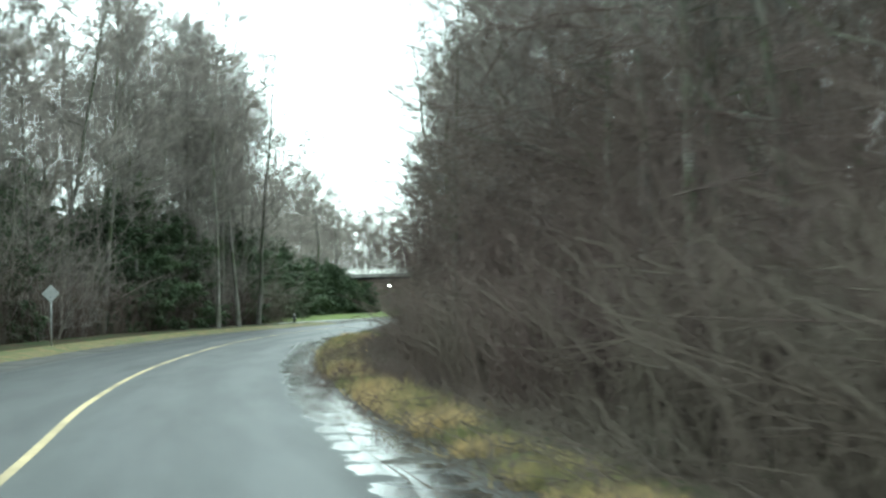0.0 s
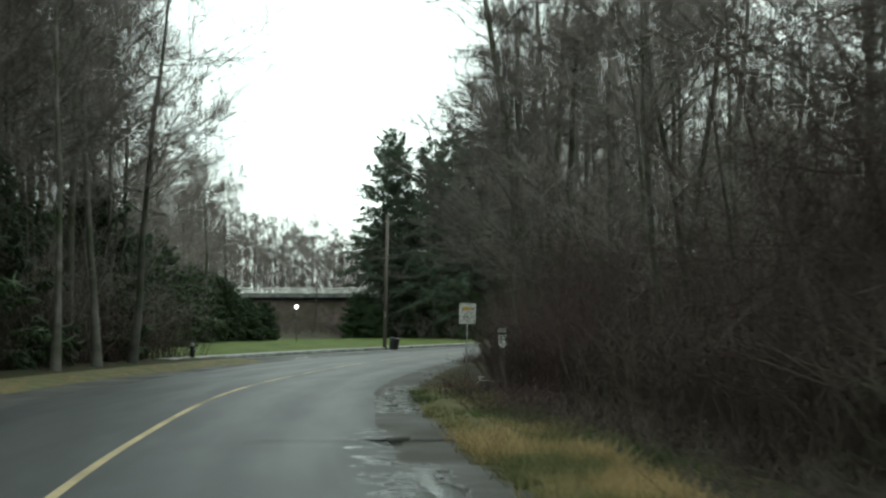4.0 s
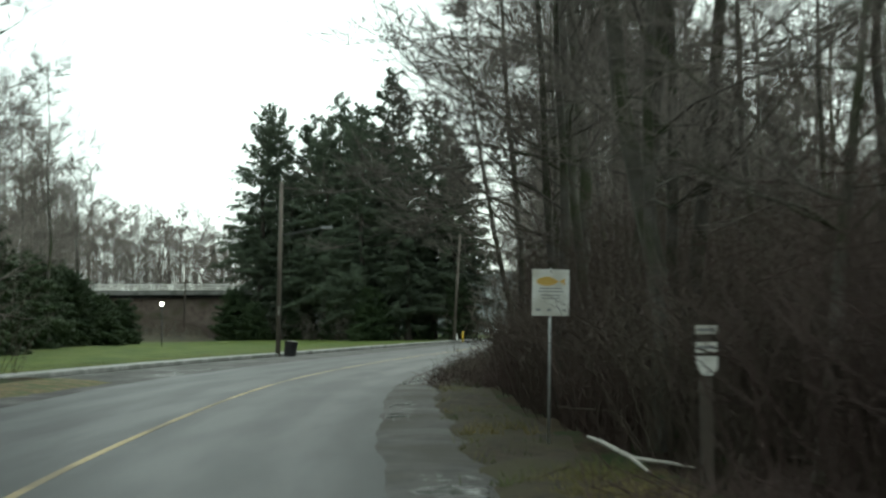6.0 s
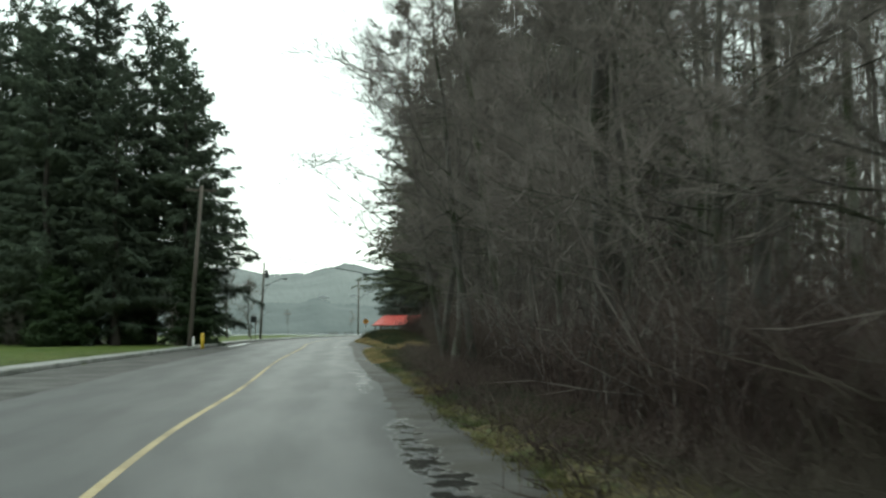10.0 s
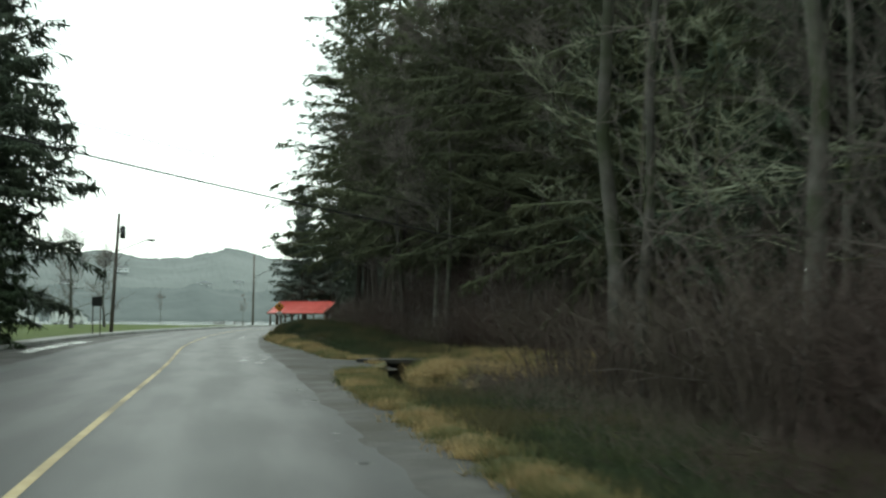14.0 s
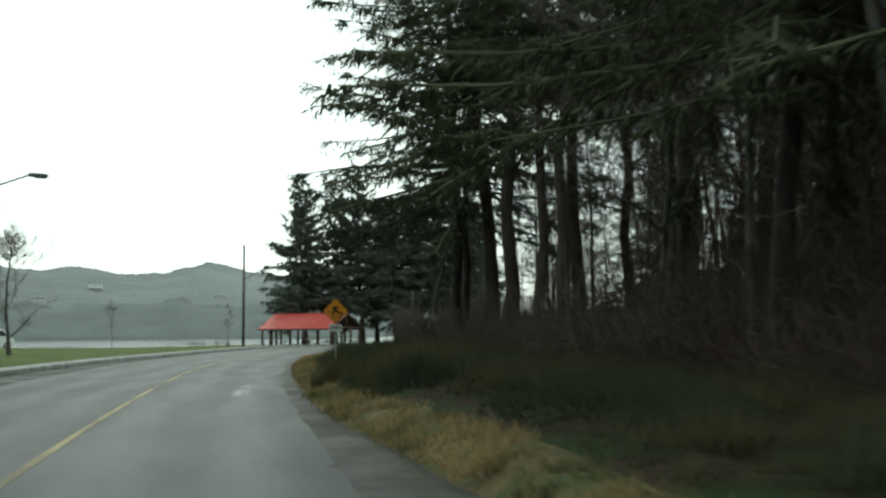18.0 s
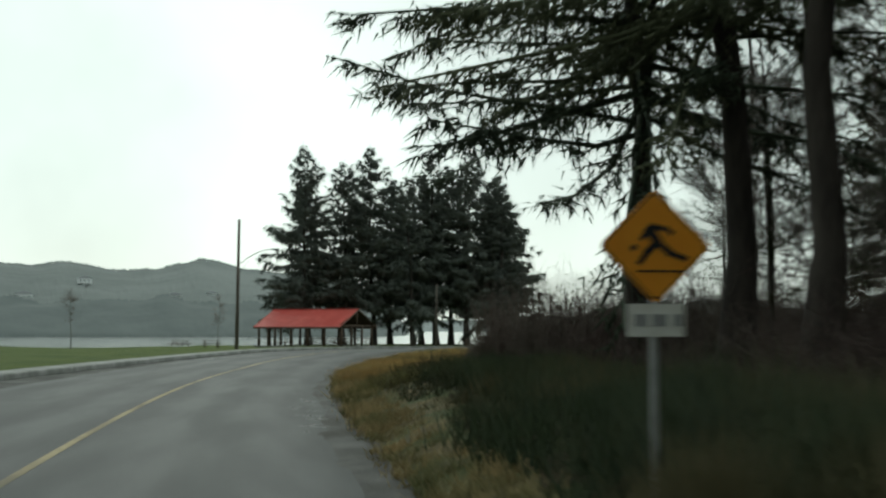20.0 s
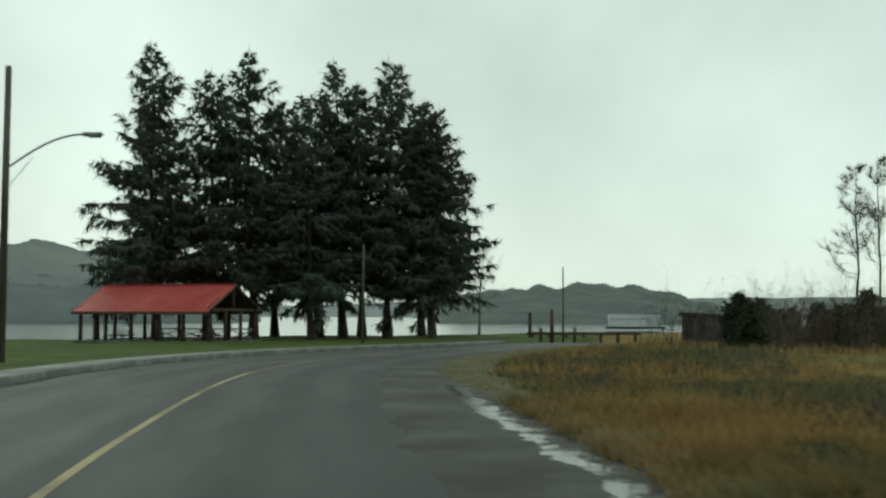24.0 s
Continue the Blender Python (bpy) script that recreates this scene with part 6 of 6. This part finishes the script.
# ---- the picnic pavilion ----
def pavilion():
    x, y = 115.5, 375.8
    g = ground_at(x, y)
    t = thing("picnic_pavilion", pose(x, y, g, 0, 0, -59), "open log picnic pavilion with a red metal gable roof", "pavilion")
    L, D, EAVE, RIDGE = 6.25, 4.3, 2.45, 4.6
    for s, nm in ((-1, "roof"), (1, "roof")):
        bm = bmesh.new()
        q = [(-L, 0, RIDGE), (L, 0, RIDGE), (L - 0.0, s * D, EAVE), (-L, s * D, EAVE)]
        a = [bm.verts.new(p) for p in q]
        b = [bm.verts.new((p[0], p[1], p[2] - 0.12)) for p in q]
        bm.faces.new(a)
        bm.faces.new(b[::-1])
        for i in range(4):
            bm.faces.new((a[i], b[i], b[(i + 1) % 4], a[(i + 1) % 4]))
        bmesh.ops.recalc_face_normals(bm, faces=bm.faces)
        roof = part(nm, bm, M_ROOF, t, "red standing-seam metal slope")
        for i in range(24):
            u = -L + 0.3 + i * (2 * L - 0.6) / 23
            part("seam", rod((u, s * 0.05, RIDGE + 0.02), (u, s * (D - 0.02), EAVE + 0.03), 0.025, n=4), M_ROOF, roof)
        bm = bmesh.new()
        q = [(-L + 0.03, 0, RIDGE - 0.125), (L - 0.03, 0, RIDGE - 0.125), (L - 0.03, s * (D - 0.03), EAVE - 0.125), (-L + 0.03, s * (D - 0.03), EAVE - 0.125)]
        a = [bm.verts.new(p) for p in q]
        b = [bm.verts.new((p[0], p[1], p[2] - 0.05)) for p in q]
        bm.faces.new(a)
        bm.faces.new(b[::-1])
        for i in range(4):
            bm.faces.new((a[i], b[i], b[(i + 1) % 4], a[(i + 1) % 4]))
        bmesh.ops.recalc_face_normals(bm, faces=bm.faces)
        part("soffit", bm, M_LOG, t, "dark boarded underside")
        for e in (-1, 1):
            part("barge_board", rod((e * (L + 0.03), 0, RIDGE - 0.1), (e * (L + 0.03), s * D, EAVE - 0.1), 0.11, n=4), M_LOG, t)
        part("fascia", box(2 * L, 0.06, 0.2, 0, s * (D - 0.02), EAVE - 0.14), M_LOG, t, "dark fascia board")
    part("ridge_cap", box(2 * L + 0.1, 0.35, 0.06, 0, 0, RIDGE + 0.04, 0.02), M_ROOF, t)
    part("floor_slab", box(13, 7.6, 0.2, 0, 0, 0.02, 0.03), M_CONCRETE, t)
    xs = [-6.0, -4.6, -3.6, -1.2, 1.2, 3.6, 6.0]
    for s in (-1, 1):
        for i, u in enumerate(xs):
            part("log_post", rod((u, s * 3.5, 0.1), (u, s * 3.5, 2.5), 0.17, 0.15, 9), M_LOG, t)
        part("beam", rod((-6.7, s * 3.5, 2.5), (6.7, s * 3.5, 2.5), 0.16, n=8), M_LOG, t)
    for s in (-1, 1):
        part("gable_tie", rod((s * 6.0, -3.5, 2.55), (s * 6.0, 3.5, 2.55), 0.14, n=8), M_LOG, t)
        part("king_post", rod((s * 6.0, 0, 2.5), (s * 6.0, 0, 4.4), 0.13, n=8), M_LOG, t)
        for k in (-1, 1):
            part("rafter", rod((s * 6.0, k * 3.9, 2.6), (s * 6.0, 0, 4.45), 0.10, n=7), M_LOG, t)
            part("gable_post", rod((s * 6.0, k * 1.2, 0.1), (s * 6.0, k * 1.2, 2.5), 0.15, n=8), M_LOG, t)
    for u0, u1 in zip(xs[2:-1], xs[3:]):
        part("rail", rod((u0, 3.5, 1.0), (u1, 3.5, 1.0), 0.06, n=6), M_DEADWOOD, t)
        part("brace", rod((u0, 3.5, 0.2), (u1, 3.5, 0.95), 0.05, n=6), M_DEADWOOD, t)
        part("brace", rod((u0, 3.5, 0.95), (u1, 3.5, 0.2), 0.05, n=6), M_DEADWOOD, t)


pavilion()


def picnic_table(m, label="dark wooden picnic table on the grass"):
    t = thing("picnic_table", m, label, "picnic table", "picnic tables")
    for k in range(5):
        part("top_board", box(1.8, 0.14, 0.045, 0, -0.3 + k * 0.15, 0.74, 0.005), M_LOG, t)
    for s in (-1, 1):
        part("bench", box(1.8, 0.27, 0.045, 0, s * 0.68, 0.44, 0.005), M_LOG, t)
        for u in (-0.65, 0.65):
            part("leg", rod((u, s * 0.62, 0), (u, s * 0.2, 0.73), 0.045, n=5), M_LOG, t)
    for u in (-0.65, 0.65):
        part("crossbar", box(0.05, 1.5, 0.1, u, 0, 0.40), M_LOG, t)
    return t


first = picnic_table(pose(90.5, 355, ground_at(90.5, 355), 0, 0, 20))
for x, y, a in ((93.5, 354.2, -10), (112, 377, 30), (116.5, 371, 31)):
    copy_thing(first, pose(x, y, ground_at(x, y) + (0.12 if x > 100 else 0), 0, 0, a))


# ---- park trees and far things ----
def young_tree(x, y, H, seed, label, limbs=22, r=0.07, reach=0.3, full=1.0, low=0.3):
    a = bare_arrays(seed, H, r, limbs, int(6 * full), int(5 * full), low, reach, (0.3, 0.8), full)
    t = make_tree("park_tree", a, (M_BARK, M_TWIG), label, "tree")
    t.matrix_basis = pose(x, y, ground_at(x, y) - 0.1, 0, 0, seed * 40)
    return t


young_tree(50.7, 291, 9.5, 501, "bare spreading park tree on the lawn", 40, 0.18, 0.55, 1.4, 0.15)
young_tree(55.5, 296, 8.0, 502, "bare park tree on the lawn", 32, 0.14, 0.52, 1.4, 0.15)
young_tree(91, 346, 5.2, 503, "thin bare sapling on the lawn", 10, 0.04, 0.2)
young_tree(73, 331, 5.0, 504, "thin bare sapling on the lawn", 10, 0.04, 0.2)
young_tree(157, 386, 9.5, 505, "crooked bare tree beside the spruce grove", 26, 0.12, 0.45)
young_tree(197, 366, 19.5, 506, "tall slim bare tree beyond the tawny field", 30, 0.2, 0.26, 2.0)
young_tree(202, 366, 21.0, 507, "tall slim bare tree beyond the tawny field", 30, 0.2, 0.26, 2.0)


def van(x, y, a):
    t = thing("parked_van", pose(x, y, ground_at(x, y), 0, 0, a), "white van parked by the water", "van")
    prof = [(-2.5, 0.35), (-2.5, 2.1), (-2.35, 2.25), (1.0, 2.25), (1.35, 2.1), (1.9, 1.3), (2.5, 1.1), (2.6, 0.9), (2.6, 0.35)]
    part("body", plate(prof, -0.95, 0.95), M_PAINT, t)
    for s in (-0.96, 0.96):
        part("window", plate([(0.55, 1.4), (0.55, 2.0), (1.2, 2.0), (1.65, 1.4)], s - 0.01, s + 0.01), M_GLASS, t)
        for u in (-1.6, 1.6):
            w = part("wheel", rod((u, s * 0.9, 0.34), (u, s * 1.0, 0.34), 0.34, n=14), M_TYRE, t)
            part("rim", rod((u, s * 0.99, 0.34), (u, s * 1.02, 0.34), 0.2, n=10), M_GALV, w)
    part("windscreen", plate([(1.38, 2.08), (1.9, 1.32), (1.93, 1.34), (1.41, 2.1)], -0.85, 0.85), M_GLASS, t)


van(66, 353, 15)
van(59.5, 356, 8)


def house(x, y, z, w, d, h, a, label):
    t = thing("house", pose(x, y, z, 0, 0, a), label, "house", "houses on the far shore")
    part("wall", box(w, d, h, 0, 0, h / 2), M_HOUSE, t)
    bm = plate([(-w / 2 - 0.6, h), (w / 2 + 0.6, h), (w / 2 + 0.6, h + 0.15), (0, h + w * 0.22), (-w / 2 - 0.6, h + 0.15)], -d / 2 - 0.6, d / 2 + 0.6)
    part("roof", bm, M_SLATE, t)
    for u in (-0.28, 0.0, 0.28):
        p = part("window", box(w * 0.10, 0.1, h * 0.28, u * w, -d / 2 - 0.04, h * 0.55), M_PANE, t)
        part("sill", box(w * 0.12, 0.2, 0.12, u * w, -d / 2 - 0.1, h * 0.39), M_HOUSE, p)


def bearing(eye, deg, r):
    return eye[0] + r * math.sin(radians(deg)), eye[1] + r * math.cos(radians(deg))


for deg, r, z, w, h in ((13.9, 900, 19, 11, 3.6), (16.2, 1000, 33, 10, 3.6), (19.8, 900, 19, 10, 3.6), (21.3, 900, 18, 7, 6), (10.0, 900, 20, 10, 3.6)):
    x, y = bearing((26, 183), deg, r)
    house(x, y, z, w, 10, h, -deg, "pale house on the wooded far shore")


def long_shed():
    x, y = bearing((67.9, 279.3), 46.7, 300)
    t = thing("boathouse", pose(x, y, -1.6, 0, 0, -44), "long white boathouse across the water", "building")
    part("wall", box(11.5, 7, 2.2, 0, 0, 1.0), M_HOUSE, t)
    part("roof", plate([(-6.0, 2.1), (6.0, 2.1), (5.6, 3.1), (-5.6, 3.1)], -3.8, 3.8), M_PAINT, t, "white metal roof")
    part("pontoon", box(13, 8.5, 0.5, 0, 0, 0.1, 0.05), M_DARKWALL, t)
    for u in (-4, -1.3, 1.3, 4):
        part("door", box(1.8, 0.08, 1.6, u, -3.54, 0.95), M_HOUSE, t)


long_shed()


def dark_shed():
    x, y = bearing((67.9, 279.3), 49.8, 118)
    t = thing("storage_shed", pose(x, y, ground_at(x, y), 0, 0, -48), "dark low storage shed at the field's edge", "shed")
    part("wall", box(4.2, 3, 2.2, 0, 0, 1.0), M_DARKWALL, t)
    part("roof", plate([(-2.4, 2.1), (2.4, 2.1), (2.4, 2.2), (-2.4, 2.45)], -1.7, 1.7), M_DARKWALL, t)
    part("door", box(1.0, 0.06, 1.8, 0.6, -1.53, 0.95), M_DARKMETAL, t)


dark_shed()


def wharf():
    x, y = bearing((67.9, 279.3), 44.5, 126)
    t = thing("wharf", pose(x, y, -2.3, 0, 0, -44), "dark timber wharf on piles along the water", "wharf")
    part("deck", box(11, 2.2, 0.25, 0, 0, 2.0, 0.02), M_LOG, t)
    for k in range(7):
        for s in (-0.9, 0.9):
            part("pile", rod((-5 + k * 1.66, s, -1.5), (-5 + k * 1.66, s, 1.9), 0.14, n=7), M_LOG, t)
    part("mooring_post", rod((-5.2, 0, 0), (-5.2, 0, 4.0), 0.16, n=8), M_LOG, t)


wharf()
x, y = bearing((67.9, 279.3), 43.6, 116)
t = thing("mast_pole", pose(x, y, ground_at(x, y)), "tall thin mast by the water", "pole")
part("shaft", rod((0, 0, -0.4), (0, 0, 6.4), 0.09, 0.05, 8), M_POLE, t)
part("cap", rod((0, 0, 6.4), (0, 0, 6.5), 0.07, 0.03, 8), M_GALV, t)
for deg, h in ((43.1, 2.6), (42.6, 1.0), (44.1, 1.0), (36.0, 0.9)):
    x, y = bearing((67.9, 279.3), deg, 115)
    t = thing("mooring_post", pose(x, y, ground_at(x, y)), "dark timber post near the water", "post", "posts by the water")
    part("shaft", rod((0, 0, -0.4), (0, 0, h), 0.2 if h > 2 else 0.13, 0.14, 8), M_LOG, t)
    part("cap", rod((0, 0, h), (0, 0, h + 0.06), 0.15, 0.1, 8), M_DARKMETAL, t)


# ---- the culvert slab over the ditch ----
def culvert():
    d = Vector((2.8, -2.35, 0)).normalized()
    c = Vector((37.45, 195.0, 0)) + Vector((-d.y, d.x, 0)) * 0.6
    t = thing("culvert_bridge", pose(c.x, c.y, 0, 0, 0, math.degrees(math.atan2(d.y, d.x))), "flat dark concrete slab over the ditch", "culvert")
    part("slab", box(4.0, 1.2, 0.13, 0.1, 0, 0.02, 0.02), M_SHOULDER, t)
    # walls coloured near black in place of the shaded void beneath the slab
    part("void_shade_headwall", box(3.9, 0.25, 1.3, 0.1, 0.3, -0.70, 0.03), M_DARKWALL, t)
    part("void_shade_side_wall", box(0.25, 1.0, 1.2, -1.7, 0.0, -0.66, 0.03), M_DARKWALL, t)
    part("void_shade_side_wall", box(0.25, 1.0, 1.2, 1.9, 0.0, -0.66, 0.03), M_DARKWALL, t)


culvert()


def fallen_branch():
    t = thing("fallen_branch", pose(-1.6, 80.2, 0.05), "bleached forked dead branch lying on the verge", "branch")
    part("stem", curve_rod([(0.3, 0.6, 0.02), (-0.1, -1.2, 0.10), (-0.25, -2.6, 0.06), (-0.5, -3.8, 0.04)], [0.02, 0.03, 0.03, 0.012], 7), M_DEADWOOD, t)
    part("fork", curve_rod([(-0.25, -2.6, 0.06), (0.0, -3.2, 0.05), (0.05, -3.6, 0.05)], [0.025, 0.018, 0.008], 6), M_DEADWOOD, t)


fallen_branch()
t = tagged(new("woodland_pool", data_from("woodland_pool", [(1.2 + 1.3 * math.cos(k * 0.524) * (1 + 0.3 * math.sin(k * 2.1)), 97 + 3.4 * math.sin(k * 0.524) * (1 + 0.25 * math.cos(k * 1.7)), -0.30) for k in range(12)], [tuple(range(12))], M_WATER)), "pool of rain water in the ditch", kind="structure")

for y_, o_, a_, b_ in ((22.4, 6.0, 0.3, 1.4),):
    c = beside(y_, o_)
    tagged(new("woodland_pool", data_from("woodland_pool", [(c[0] + a_ * math.cos(k * 0.524) * (1 + 0.3 * math.sin(k * 2.1)), c[1] + b_ * math.sin(k * 0.524) * (1 + 0.25 * math.cos(k * 1.7)), 0.02) for k in range(12)], [tuple(range(12))], M_WATER)), "shallow rain water at the foot of the thicket", kind="structure")
pool = []
for k in range(28):
    a = 2 * math.pi * k / 28
    q = 1 + 0.28 * noise.noise((math.cos(a) * 1.7, math.sin(a) * 1.7, 4.0)) + 0.18 * noise.noise((math.cos(a) * 5, math.sin(a) * 5, 8.0))
    u, w = 3.1 * math.cos(a) * q, 0.42 * math.sin(a) * q
    pool.append((72.6 + 0.5 * u + 0.866 * w, 280.0 + 0.866 * u - 0.5 * w, 0.085))
tagged(new("field_pool", data_from("field_pool", pool, [tuple(range(28))], M_WATER)), "pool of rain water in the field's grass", kind="structure")
